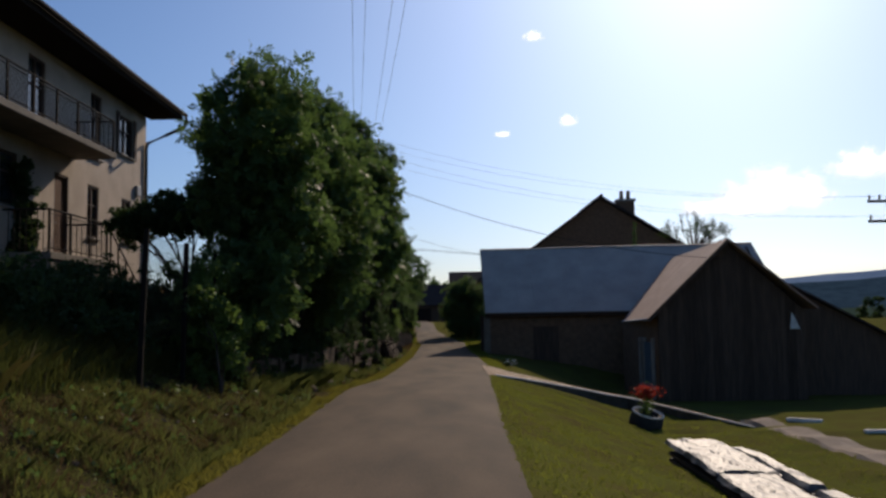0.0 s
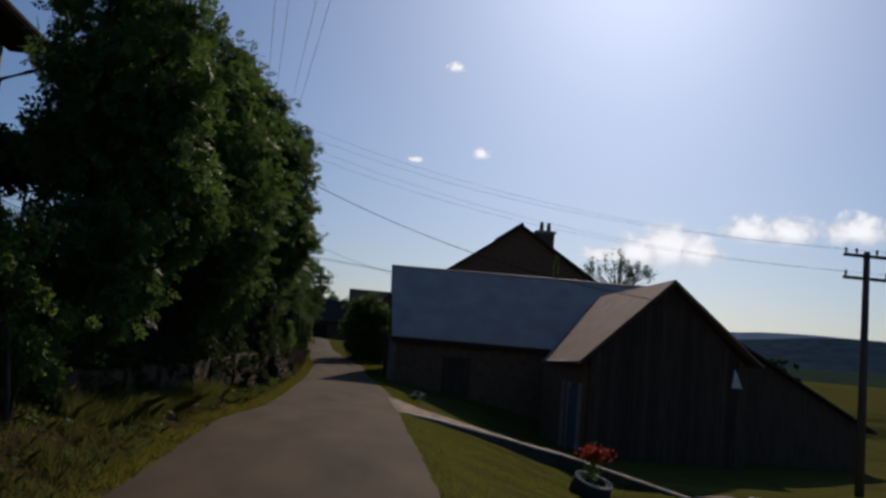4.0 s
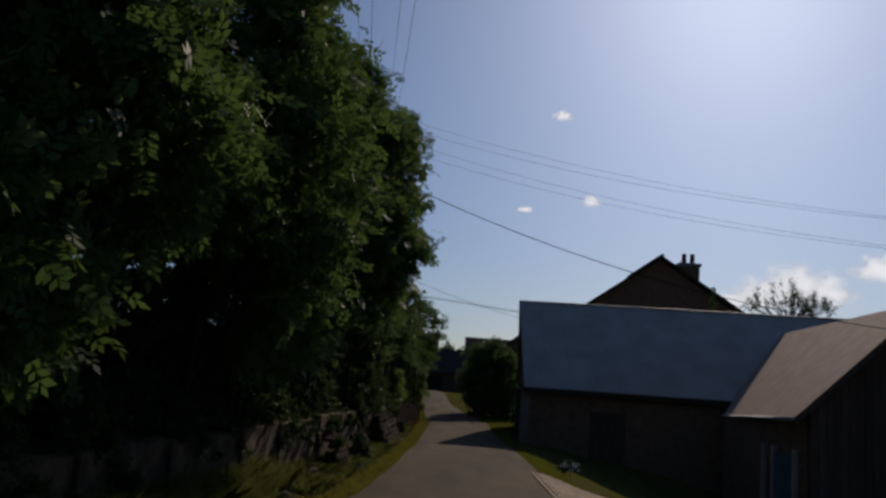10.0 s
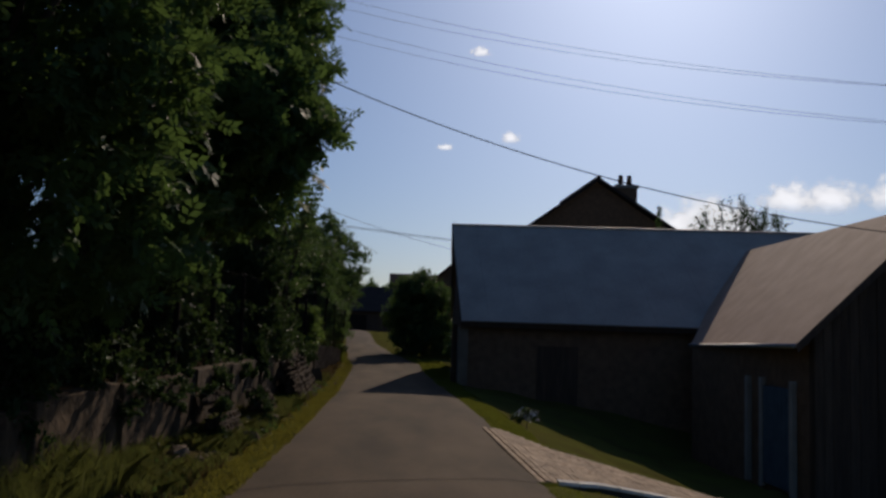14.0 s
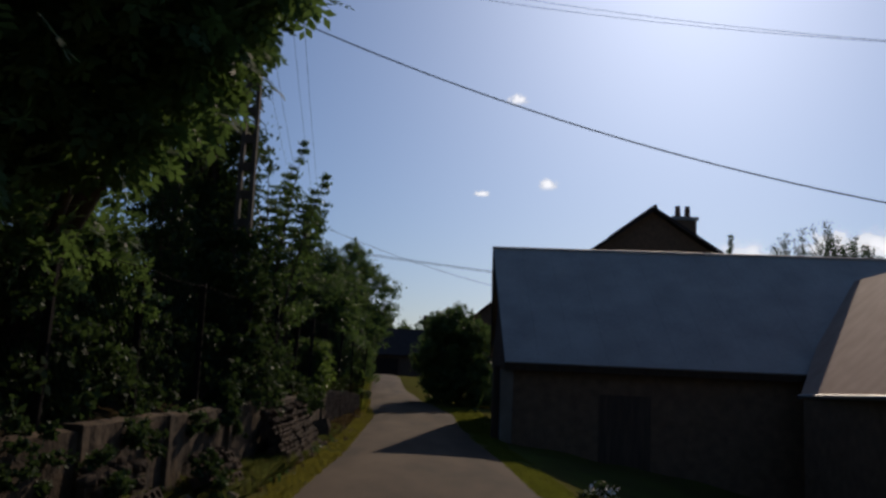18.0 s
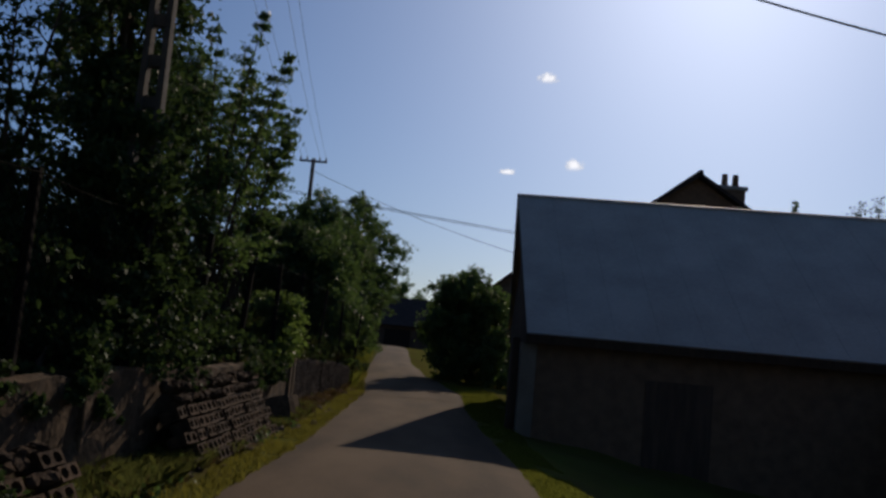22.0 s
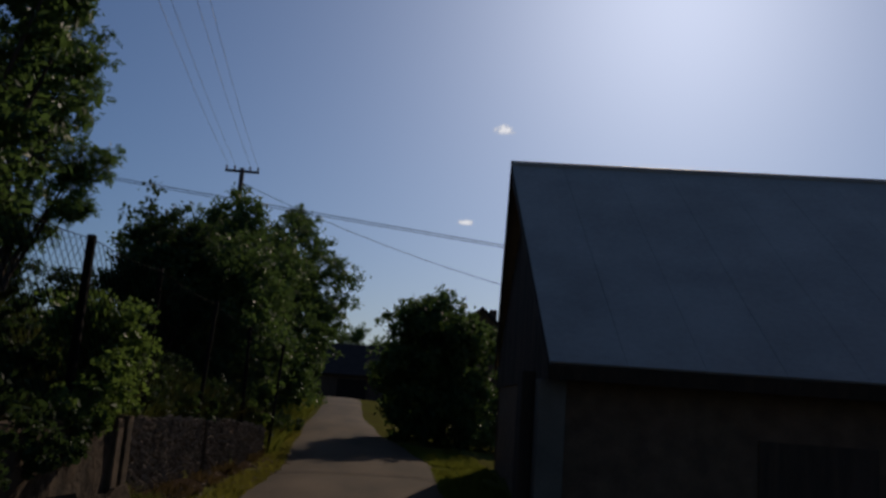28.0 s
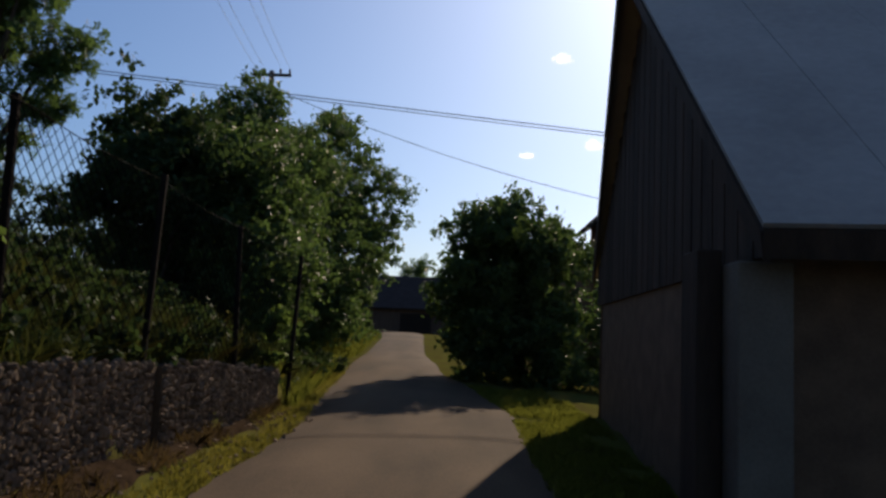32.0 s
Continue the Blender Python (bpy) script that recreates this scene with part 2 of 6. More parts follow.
def tube(bm, pts, radii, sides=8):
    pts = [Vector(p) for p in pts]
    rings = []
    for i, p in enumerate(pts):
        d = (pts[min(i + 1, len(pts) - 1)] - pts[max(i - 1, 0)]).normalized()
        u = d.orthogonal().normalized()
        v = d.cross(u)
        r = radii[i] if isinstance(radii, (list, tuple)) else radii
        rings.append([bm.verts.new(p + r * (math.cos(2 * math.pi * k / sides) * u + math.sin(2 * math.pi * k / sides) * v)) for k in range(sides)])
    # align the start of each ring with the one before
    for a, b in zip(rings, rings[1:]):
        s = min(range(sides), key=lambda k: (b[k].co - a[0].co).length)
        c = b[s:] + b[:s]
        if (c[1].co - a[1].co).length > (c[-1].co - a[1].co).length:
            c = [c[0]] + c[:0:-1]
        b[:] = c
        for k in range(sides):
            bm.faces.new((a[k], a[(k + 1) % sides], b[(k + 1) % sides], b[k]))
    bm.faces.new(rings[0][::-1])
    bm.faces.new(rings[-1])
    return bm


# ---- terrain ----
def table(y, pts):
    if y <= pts[0][0]:
        return pts[0][1]
    for (a, va), (b, vb) in zip(pts, pts[1:]):
        if y <= b:
            k = (y - a) / (b - a)
            k = k * k * (3 - 2 * k) * 0.5 + k * 0.5
            return va + (vb - va) * k
    return pts[-1][1]


ROAD_Z = ((-60, 0.6), (0, 0), (20, -0.33), (34, -0.55), (44, -0.55), (54, -0.38), (60, -0.2), (70, 0.2), (85, 0.88), (92, 1.0), (104, 0.55), (130, 0.2))
ROAD_L = ((-60, -2.7), (9, -2.6), (24, -2.75), (30, -2.2), (39, -1.95), (47, -1.75), (56, -1.68), (62, -2.1), (70, -2.5), (80, -2.8), (90, -3.6), (110, -8.0))
ROAD_R = ((-60, 0.7), (8, 0.8), (13, 0.92), (23, 1.25), (30, 1.5), (38, 1.8), (44, 1.75), (50, 1.42), (54, 1.33), (58, 1.33), (62, 0.85), (66, 0.0), (75, -0.8), (82, -1.1), (90, -1.5), (110, -5.0))
LAWN_SLOPE = ((-60, 0.25), (10, 0.3), (18, 0.33), (26, 0.33), (30.5, 0.285), (34, 0.28), (38, 0.34), (46, 0.3), (50, 0.14), (52, 0.1), (56, 0.03), (70, 0.05), (110, 0.0))
YARD_LOW = ((-60, 1.6), (14, 1.6), (20, 1.5), (24, 1.44), (29.5, 1.38), (31, 1.6), (34, 1.75), (46, 1.95), (54, 1.6), (60, 0.4), (110, 0.2))
BANK_X = ((-60, 0.5), (25, 0.55), (38, 0.5), (60, 0.3), (110, 0.5))
BANK_SLOPE = ((-60, 0.4), (18, 0.42), (23, 0.2), (58, 0.12), (64, 0.2), (72, 0.3), (110, 0.2))
BANK_TOP = ((-60, 3.0), (34, 3.2), (44, 2.3), (64, 2.2), (80, 1.8), (110, 1.0))
WALL_X = ((18, -4.9), (23, -4.4), (30, -3.95), (35, -3.6), (43, -3.1), (51, -2.75), (58, -2.2), (60, -2.3))
WALL_TOP = ((18, 0.75), (23, 0.5), (35, 0.54), (51, 0.6), (54, 0.52), (58, 0.3))
def zr(y): return table(y, ROAD_Z)


NEAR = ((1.7, 30.5), (2.6, 31.2), (3.8, 31.5), (5.2, 31.9), (6.6, 31.3), (7.2, 30.0), (7.8, 28.6), (8.8, 26.7), (9.4, 26.0))
FAR = ((1.85, 36.7), (2.7, 34.9), (4.0, 33.9), (5.2, 33.3), (6.6, 32.6), (7.2, 31.6), (7.8, 30.2), (8.8, 28.2), (9.4, 27.4))
def drive_z(x): return -0.54 - max(0.0, x - 1.7) * 0.19 - 0.004 * max(0.0, x - 1.7) ** 2 + 0.08 * max(0.0, x - 5.7)


def ground_z(x, y):
    z = zr(y)
    left, right = table(y, ROAD_L), table(y, ROAD_R)
    if x > right + 0.25:
        z -= min(table(y, LAWN_SLOPE) * (x - right - 0.25), table(y, YARD_LOW))
    elif x < left - table(y, BANK_X):
        foot = left - table(y, BANK_X) - x
        top = z + table(y, BANK_TOP)
        wx = table(y, WALL_X)
        if 19 < y < 58.5 and x < wx - 0.12:
            z = min(max(table(y, WALL_TOP) - 0.06 + 0.42 * (wx - 0.12 - x), z), top)
        elif 19 < y < 58.5:
            z += 0.13 * foot
        else:
            z = min(z + table(y, BANK_SLOPE) * foot, top)
    if 1.4 < x < 9.5 and table(x, NEAR) - 0.08 < y < table(x, FAR) + 0.1:
        z = min(z, drive_z(x) - 0.1)
    far = max(0.0, math.hypot(x, y - 40) - 70)
    return z - 0.02 * min(far, 250) - 0.03


def steps(spans):
    out = []
    for a, b, s in spans:
        n = max(1, round((b - a) / s))
        out += [a + (b - a) * i / n for i in range(n)]
    return out + [spans[-1][1]]


def grid(name, xs, ys, zf, material, **k):
    verts = [(x, y, zf(x, y)) for y in ys for x in xs]
    w = len(xs)
    faces = [(j * w + i, j * w + i + 1, (j + 1) * w + i + 1, (j + 1) * w + i) for j in range(len(ys) - 1) for i in range(w - 1)]
    return obj(name, verts, faces, material, smooth=True, **k)


def bumpy(x, y):
    left, right = table(y, ROAD_L), table(y, ROAD_R)
    edge = max(left - 0.1 - x, x - right - 0.1, 0.0)
    return ground_z(x, y) + min(edge, 1.0) * 0.11 * noise.noise((x * 0.9, y * 0.9, 0)) + min(edge * 2, 1.0) * 0.035 * noise.noise((x * 4, y * 4, 3))


XS = steps([(-3000, -600, 800), (-600, -60, 90), (-60, -12, 4), (-12, -6, 0.5), (-6, -1, 0.12), (-1, 1, 0.5), (1, 9, 0.25), (9, 30, 2), (30, 90, 10), (90, 600, 90), (600, 3000, 800)])
YS = steps([(-3000, -600, 800), (-600, -60, 90), (-60, 0, 5), (0, 20, 0.4), (20, 60, 0.25), (60, 70, 0.5), (70, 110, 2), (110, 600, 70), (600, 3000, 600)])
grid("ground", XS, YS, bumpy, GRASS_GROUND, label="uneven grassy ground with banks beside the lane", category="ground", kind="structure")


def road_strip(name, y0, y1, step, inset_l, inset_r, lift, material, cols=9, **k):
    ys = steps([(y0, y1, step)])
    verts, faces = [], []
    for y in ys:
        l, r = table(y, ROAD_L) + inset_l, table(y, ROAD_R) - inset_r
        for i in range(cols):
            u = i / (cols - 1)
            ed = 0.05 * noise.noise((i * 3.1, y * 1.7, 5)) + 0.03 * noise.noise((i, y * 6, 9)) if i in (0, cols - 1) else 0
            x = l + (r - l) * u + ed
            verts.append((x, y, zr(y) + lift + 0.03 * (1 - (2 * u - 1) ** 2) - (0.03 if i in (0, cols - 1) else 0)))
    for j in range(len(ys) - 1):
        for i in range(cols - 1):
            a = j * cols + i
            faces.append((a, a + 1, a + cols + 1, a + cols))
    return obj(name, verts, faces, material, smooth=True, **k)


road_strip("road", -60, 105, 0.4, 0, 0, 0.012, ASPHALT, label="narrow worn grey-brown asphalt village lane", category="road", kind="structure")


# ---- foliage ----
rng = np.random.default_rng(7)


def leaves_mesh(name, centres, size, material, parent, label="", aspect=0.55, droop=0.3):
    """One mesh of folded diamond leaves at the given places."""
    n = len(centres)
    a = rng.normal(size=(n, 3))
    a[:, 2] -= droop
    a /= np.linalg.norm(a, axis=1)[:, None]
    b = np.cross(a, rng.normal(size=(n, 3)))
    b /= np.linalg.norm(b, axis=1)[:, None]
    s = size * rng.uniform(0.6, 1.3, n)[:, None]
    c = np.asarray(centres)
    lift = np.cross(a, b) * s * 0.12
    v = np.stack([c - a * s * 0.5, c + b * s * aspect * 0.5 + lift, c + a * s * 0.5, c - b * s * aspect * 0.5 + lift], 1).reshape(-1, 3)
    return quads_mesh(name, v, material, parent, label)


def spray_mesh(name, centres, size, material, parent, label="", droop=0.45):
    """One mesh of compound leaves: pairs of leaflets along a short stalk, with one at its end."""
    n = len(centres)
    c = np.asarray(centres)
    a = rng.normal(size=(n, 3))
    a[:, 2] -= droop
    a /= np.linalg.norm(a, axis=1)[:, None]
    b = np.cross(a, rng.normal(size=(n, 3)) * np.array((0.5, 0.5, 1.2)))
    b /= np.linalg.norm(b, axis=1)[:, None]
    up = np.cross(a, b)
    long = size * rng.uniform(1.5, 2.5, n)[:, None]
    quads = []
    for k in range(7):
        pair, side = divmod(k, 2)
        s = size * rng.uniform(0.7, 1.2, n)[:, None]
        if k == 6:
            foot, d, w = c + a * long * 0.95, a + 0.2 * up, b
        else:
            w = 1 if side else -1
            foot = c + a * long * (0.28 + 0.27 * pair)
            d = a * 0.6 + b * w * 0.8 + up * rng.uniform(-0.25, 0.15, n)[:, None]
            w = np.cross(d, up)
        d = d / np.linalg.norm(d, axis=1)[:, None]
        mid = foot + d * s * 0.48 - up * s * 0.06
        quads.append(np.stack([foot, mid + w * s * 0.26, foot + d * s, mid - w * s * 0.26], 1))
    return quads_mesh(name, np.concatenate(quads).reshape(-1, 3), material, parent, label)


def quads_mesh(name, v, material, parent, label=""):
    n = len(v) // 4
    f = np.arange(4 * n).reshape(-1, 4)
    me = bpy.data.meshes.new(name)
    me.vertices.add(4 * n)
    me.vertices.foreach_set("co", v.astype(np.float32).ravel())
    me.loops.add(4 * n)
    me.loops.foreach_set("vertex_index", f.astype(np.int32).ravel())
    me.polygons.add(n)
    me.polygons.foreach_set("loop_start", np.arange(0, 4 * n, 4, dtype=np.int32))
    me.update(calc_edges=True)
    me.validate()
    me.materials.append(material)
    ob = new(name, me)
    ob.parent = parent
    return tagged(ob, label)


def clump_points(blobs, n, clump=0.45, per=60, flat=0.8):
    """Leaf places: sprays near the skins of ellipsoids, each a tuft of smaller clumps, with gaps between."""
    vol = np.array([(b[3] * b[4] * b[5]) ** (2 / 3) for b in blobs])
    out = []
    for b, share in zip(blobs, vol / vol.sum()):
        k = max(3, int(n * share / (per * 5)))
        d = rng.normal(size=(k, 3))
        d /= np.linalg.norm(d, axis=1)[:, None]
        rad = rng.uniform(0.3, 1.08, k) ** 0.4
        big = np.array(b[:3]) + d * np.array(b[3:6]) * rad[:, None]
        reach = clump * rng.uniform(0.6, 1.25, k)
        sub = big[:, None, :] + rng.normal(size=(k, 5, 3)) * (reach[:, None, None] * 0.42) * np.array((1, 1, flat))
        sub = sub.reshape(-1, 3)
        cs = clump * 0.42 * rng.uniform(0.5, 1.3, len(sub))
        pts = sub[:, None, :] + rng.normal(size=(len(sub), per, 3)) * (cs[:, None, None] * 0.55) * np.array((1, 1, flat))
        out.append(pts.reshape(-1, 3))
    return np.concatenate(out)


def tree(name, base, blobs, n, size, material, label, category="tree", trunk_r=0.16, clump=0.55, group="", limbs=True, stems=1, aspect=0.55, per=28):
    t = thing(name, base, label, category, group)
    bx, by, bz = base
    bm = bmesh.new()
    for k in range(stems):
        ox, oy = (rng.uniform(-0.35, 0.35), rng.uniform(-0.5, 0.5)) if stems > 1 else (0, 0)
        for i, b in enumerate(blobs):
            if k and i % stems != k % stems:
                continue
            top = Vector((b[0] - bx, b[1] - by, b[2] - bz))
            mid = Vector((ox + top.x * 0.25, oy + top.y * 0.25, top.z * 0.45))
            r0 = trunk_r * (1.0 if i == 0 else 0.75)
            tube(bm, [(ox, oy, -0.2), tuple(mid * 0.5 + Vector((ox, oy, 0)) * 0.5), tuple(mid), tuple((mid + top) / 2 + Vector((0.1, -0.08, 0.1))), tuple(top)], [r0 * 1.25, r0, r0 * 0.8, r0 * 0.5, r0 * 0.22], 7)
            if limbs:
                for q in range(5):
                    d = rng.normal(size=3)
                    d /= np.linalg.norm(d)
                    e = top + Vector(d * np.array(b[3:6]) * 0.85)
                    s = mid.lerp(top, rng.uniform(0.2, 0.95))
                    tube(bm, [tuple(s), tuple(s.lerp(e, 0.5) + Vector((0, 0, 0.12))), tuple(e)], [r0 * 0.35, r0 * 0.2, r0 * 0.06], 5)
    part("trunk", bm, BARK, t, smooth=True)
    if material is LEAF:
        pts = clump_points(blobs, n * 0.23, clump, max(6, per // 3)) - np.array(base)
        tagged(spray_mesh("crown", pts, size, material, t), kind="stuff")
    else:
        pts = clump_points(blobs, n, clump, per) - np.array(base)
        tagged(leaves_mesh("crown", pts, size, material, t, aspect=aspect), kind="stuff")
    return t


# ---- plaster house on the bank ----
def window_unit(parent, x, y0, y1, z0, z1, name="window", bars=1):
    """A window in a wall whose face looks along +x: recessed glass, frame, mullion, sill."""
    w = part(name, boxm(x - 0.16, x - 0.1, y0, y1, z0, z1), GLASS, parent, "dark window glass")
    fw = 0.07
    bm = bmesh.new()
    for a, b, c, d in ((y0, y0 + fw, z0, z1), (y1 - fw, y1, z0, z1), (y0, y1, z1 - fw, z1), (y0, y1, z0, z0 + fw)):
        box(bm, x - 0.11, x - 0.03, a, b, c, d)
    part("frame", bm, FRAME, w, "dark wooden window frame")
    for i in range(bars):
        m = y0 + (y1 - y0) * (i + 1) / (bars + 1)
        part("mullion", boxm(x - 0.105, x - 0.05, m - 0.03, m + 0.03, z0 + fw, z1 - fw), FRAME, w)
    part("glazing_bar", boxm(x - 0.105, x - 0.06, y0 + fw, y1 - fw, z0 + (z1 - z0) * 0.62, z0 + (z1 - z0) * 0.62 + 0.04), FRAME, w)
    part("sill", boxm(x - 0.02, x + 0.1, y0 - 0.06, y1 + 0.06, z0 - 0.06, z0 - 0.01, 0.01), CONCRETE, w)
    return w


FRAME = mat("window_frame", (0.09, 0.055, 0.04), (0.06, 0.04, 0.03), scale=6, rough=0.6, bump=0.1)
RENDER_GREY = mat("balcony_concrete", (0.2, 0.18, 0.15), (0.14, 0.125, 0.105), scale=2, rough=0.9, bump=0.3)


def wall_with_holes(bm, x0, x1, ya, yb, za, zb, holes):
    """A wall in the plane x0..x1 with rectangular openings (y0, y1, z0, z1) cut through."""
    ys = sorted({ya, yb, *[h[0] for h in holes], *[h[1] for h in holes]})
    zs = sorted({za, zb, *[h[2] for h in holes], *[h[3] for h in holes]})
    for i in range(len(ys) - 1):
        for j in range(len(zs) - 1):
            cy, cz = (ys[i] + ys[i + 1]) / 2, (zs[j] + zs[j + 1]) / 2
            if not any(h[0] < cy < h[1] and h[2] < cz < h[3] for h in holes):
                box(bm, x0, x1, ys[i], ys[i + 1], zs[j], zs[j + 1])
    bmesh.ops.remove_doubles(bm, verts=bm.verts, dist=0.0005)
    return bm


SOFFIT = mat("soffit_boards", (0.026, 0.021, 0.018), (0.016, 0.013, 0.011), scale=3, rough=0.9, bump=0.4, stretch=(0.3, 3, 3), spec=0.05)
HX = -11.0
house = thing("house", (HX, 20, 2.2), "two-storey beige plaster house with balconies and wide dark eaves", "house")
house.matrix_world = Matrix()
holes = [(28.75, 30.1, 7.3, 8.65), (26.45, 27.3, 6.75, 8.8), (26.3, 27.15, 4.2, 5.85), (29.1, 30.0, 4.3, 5.8), (24.05, 24.95, 3.4, 5.85),
         (22.4, 23.4, 6.75, 8.8), (19.2, 20.6, 7.2, 8.7), (20.35, 21.95, 4.55, 5.95)]
part("wall", wall_with_holes(bmesh.new(), HX - 0.35, HX, 10, 31.45, 2.0, 9.35, holes), PLASTER, house)
part("wall", boxm(-20, HX - 0.35, 31.1, 31.45, 2.0, 9.35), PLASTER, house)
part("wall", boxm(-20, HX - 0.35, 10.0, 10.35, 2.0, 9.35), PLASTER, house)
part("wall", boxm(-20.35, -20, 10.0, 31.45, 2.0, 9.35), PLASTER, house)
part("wall", prism(bmesh.new(), [(-20.3, 9.35), (HX, 9.35), (-15.6, 12.3)], 1, 31.15, 31.45), PLASTER, house, "plaster gable")
bm = bmesh.new()
slab(bm, [(-9.75, 9.4, 9.42), (-9.75, 32.0, 9.42), (-15.6, 32.0, 12.75), (-15.6, 9.4, 12.75)], 0.16)
part("roof", bm, ROOF_DARK, house)
bm = bmesh.new()
slab(bm, [(-15.6, 9.4, 12.75), (-15.6, 32.0, 12.75), (-21.5, 32.0, 9.42), (-21.5, 9.4, 9.42)], 0.16)
part("roof", bm, ROOF_DARK, house)
part("soffit", boxm(-11.0, -9.85, 9.5, 31.9, 9.14, 9.22), SOFFIT, house, "dark boarded soffit")
part("fascia", boxm(-9.85, -9.8, 9.4, 32.0, 9.12, 9.4), SOFFIT, house)
bm = bmesh.new()
tube(bm, [(-9.7, 9.4, 9.36), (-9.7, 20, 9.34), (-9.7, 32.05, 9.32)], 0.075, 8)
part("gutter", bm, SOFFIT, house, "dark half-round gutter", smooth=True)
bm = bmesh.new()
tube(bm, [(-9.72, 32.02, 9.3), (-9.68, 32.05, 9.1), (-9.75, 31.95, 8.85), (-10.3, 31.65, 8.5), (-10.9, 31.32, 8.12), (-10.93, 31.28, 7.9), (-10.93, 31.28, 2.6)], 0.06, 8)
part("downpipe", bm, ROOF_DARK, house, "dark painted downpipe", smooth=True)
for h in holes[:1] + holes[3:4] + holes[6:7]:
    window_unit(house, HX, *h)
for h in (holes[1], holes[2], holes[5], holes[7]):
    window_unit(house, HX, *h, name="glazed_door" if h[3] - h[2] > 1.9 else "window", bars=1)
# brown plank door onto the terrace
DOOR_WOOD = mat("door_wood", (0.16, 0.085, 0.05), (0.09, 0.048, 0.03), scale=4, rough=0.75, bump=0.4, detail=30, stretch=(3, 3, 0.3), rnd=0.15)
y0, y1, z0, z1 = holes[4]
leaf = part("door", boxm(HX - 0.15, HX - 0.11, y0, y1, z0, z1), DOOR_WOOD, house, "brown plank door onto the terrace")
for k in range(6):
    a = y0 + 0.06 + k * (y1 - y0 - 0.12) / 6
    part("board", boxm(HX - 0.11, HX - 0.09, a + 0.005, a + (y1 - y0 - 0.12) / 6 - 0.005, z0 + 0.06, z1 - 0.06, 0.004), DOOR_WOOD, leaf)
for a, b, c, d in ((y0, y0 + 0.06, z0, z1), (y1 - 0.06, y1, z0, z1), (y0 + 0.06, y1 - 0.06, z1 - 0.06, z1)):
    part("jamb", boxm(HX - 0.11, HX - 0.02, a, b, c, d), FRAME, leaf)
part("handle", tube(bmesh.new(), [(HX - 0.09, y0 + 0.15, z0 + 1.02), (HX - 0.03, y0 + 0.15, z0 + 1.02), (HX - 0.03, y0 + 0.27, z0 + 1.02)], 0.011, 6), STEEL, leaf, "small metal door handle")
# open shutters, dark wood
for y, z0, z1 in ((30.12, 7.25, 8.7), (28.5, 7.25, 8.7)):
    bm = bmesh.new()
    box(bm, HX + 0.02, HX + 0.06, y, y + 0.24, z0, z1, 0.006)
    sh = part("shutter", bm, FRAME, house, "dark brown wooden shutter")
    for k in range(12):
        part("slat", boxm(HX + 0.06, HX + 0.072, y + 0.03, y + 0.21, z0 + 0.08 + k * 0.11, z0 + 0.15 + k * 0.11), FRAME, sh)
part("vent_box", boxm(HX, HX + 0.12, 30.3, 30.65, 6.05, 6.4, 0.01), STEEL, house, "small grey meter box")


RAIL = mat("painted_rail", (0.03, 0.028, 0.026), (0.018, 0.017, 0.016), scale=6, rough=0.85, bump=0.1, spec=0.05)


def diamond_mesh(x, y0, y1, z0, z1, s, r=0.004):
    """A panel of crossing diagonal wires in a plane of constant x."""
    verts, faces = [], []
    n = round((y1 - y0) / s)
    m = max(1, round((z1 - z0) / s))
    for j in range(n):
        for k in range(m):
            up = (j + k) % 2
            p = Vector((x, y0 + j * s, z0 + (k + up) * (z1 - z0) / m))
            q = Vector((x, y0 + (j + 1) * s, z0 + (k + 1 - up) * (z1 - z0) / m))
            i = len(verts)
            for c in (p, q):
                verts += [tuple(c + Vector((r, 0, 0))), tuple(c + Vector((0, 0, r * 1.3))), tuple(c - Vector((r * 0.7, 0, r)))]
            faces += [(i, i + 1, i + 4, i + 3), (i + 1, i + 2, i + 5, i + 4), (i + 2, i, i + 3, i + 5)]
    return verts, faces


def balcony(parent, y0, y1, zf, top, depth, ends=(True, True)):
    b = part("balcony", boxm(HX, HX + depth, y0, y1, zf - 0.18, zf, 0.015), RENDER_GREY, parent, "concrete balcony slab with an iron railing")
    x = HX + depth - 0.08
    part("handrail", tube(bmesh.new(), [(x, y0 + 0.05, top), (x, y1 - 0.05, top)], 0.028, 8), RAIL, b, "dull metal handrail")
    part("upper_rail", tube(bmesh.new(), [(x, y0 + 0.05, top - 0.1), (x, y1 - 0.05, top - 0.1)], 0.014, 6), RAIL, b)
    part("bottom_rail", tube(bmesh.new(), [(x, y0 + 0.05, zf + 0.1), (x, y1 - 0.05, zf + 0.1)], 0.018, 6), IRON, b)
    n = max(2, round((y1 - y0) / 1.3))
    for i in range(n + 1):
        y = y0 + 0.05 + (y1 - y0 - 0.1) * i / n
        part("post", boxm(x - 0.025, x + 0.025, y - 0.025, y + 0.025, zf, top), IRON, b)
    v, f = diamond_mesh(x, y0 + 0.06, y1 - 0.06, zf + 0.1, top - 0.1, 0.1)
    obj("wire_panel", v, f, IRON, b, "diagonal wire mesh infill", kind="stuff")
    for e, y in zip(ends, (y0 + 0.05, y1 - 0.05)):
        if e:
            part("side_rail", tube(bmesh.new(), [(HX, y, top), (x, y, top)], 0.028, 8), RAIL, b)
            for k in range(1, 8):
                xx = HX + (x - HX) * k / 8
                part("baluster", boxm(xx - 0.008, xx + 0.008, y - 0.008, y + 0.008, zf + 0.05, top - 0.02), IRON, b)
    return b


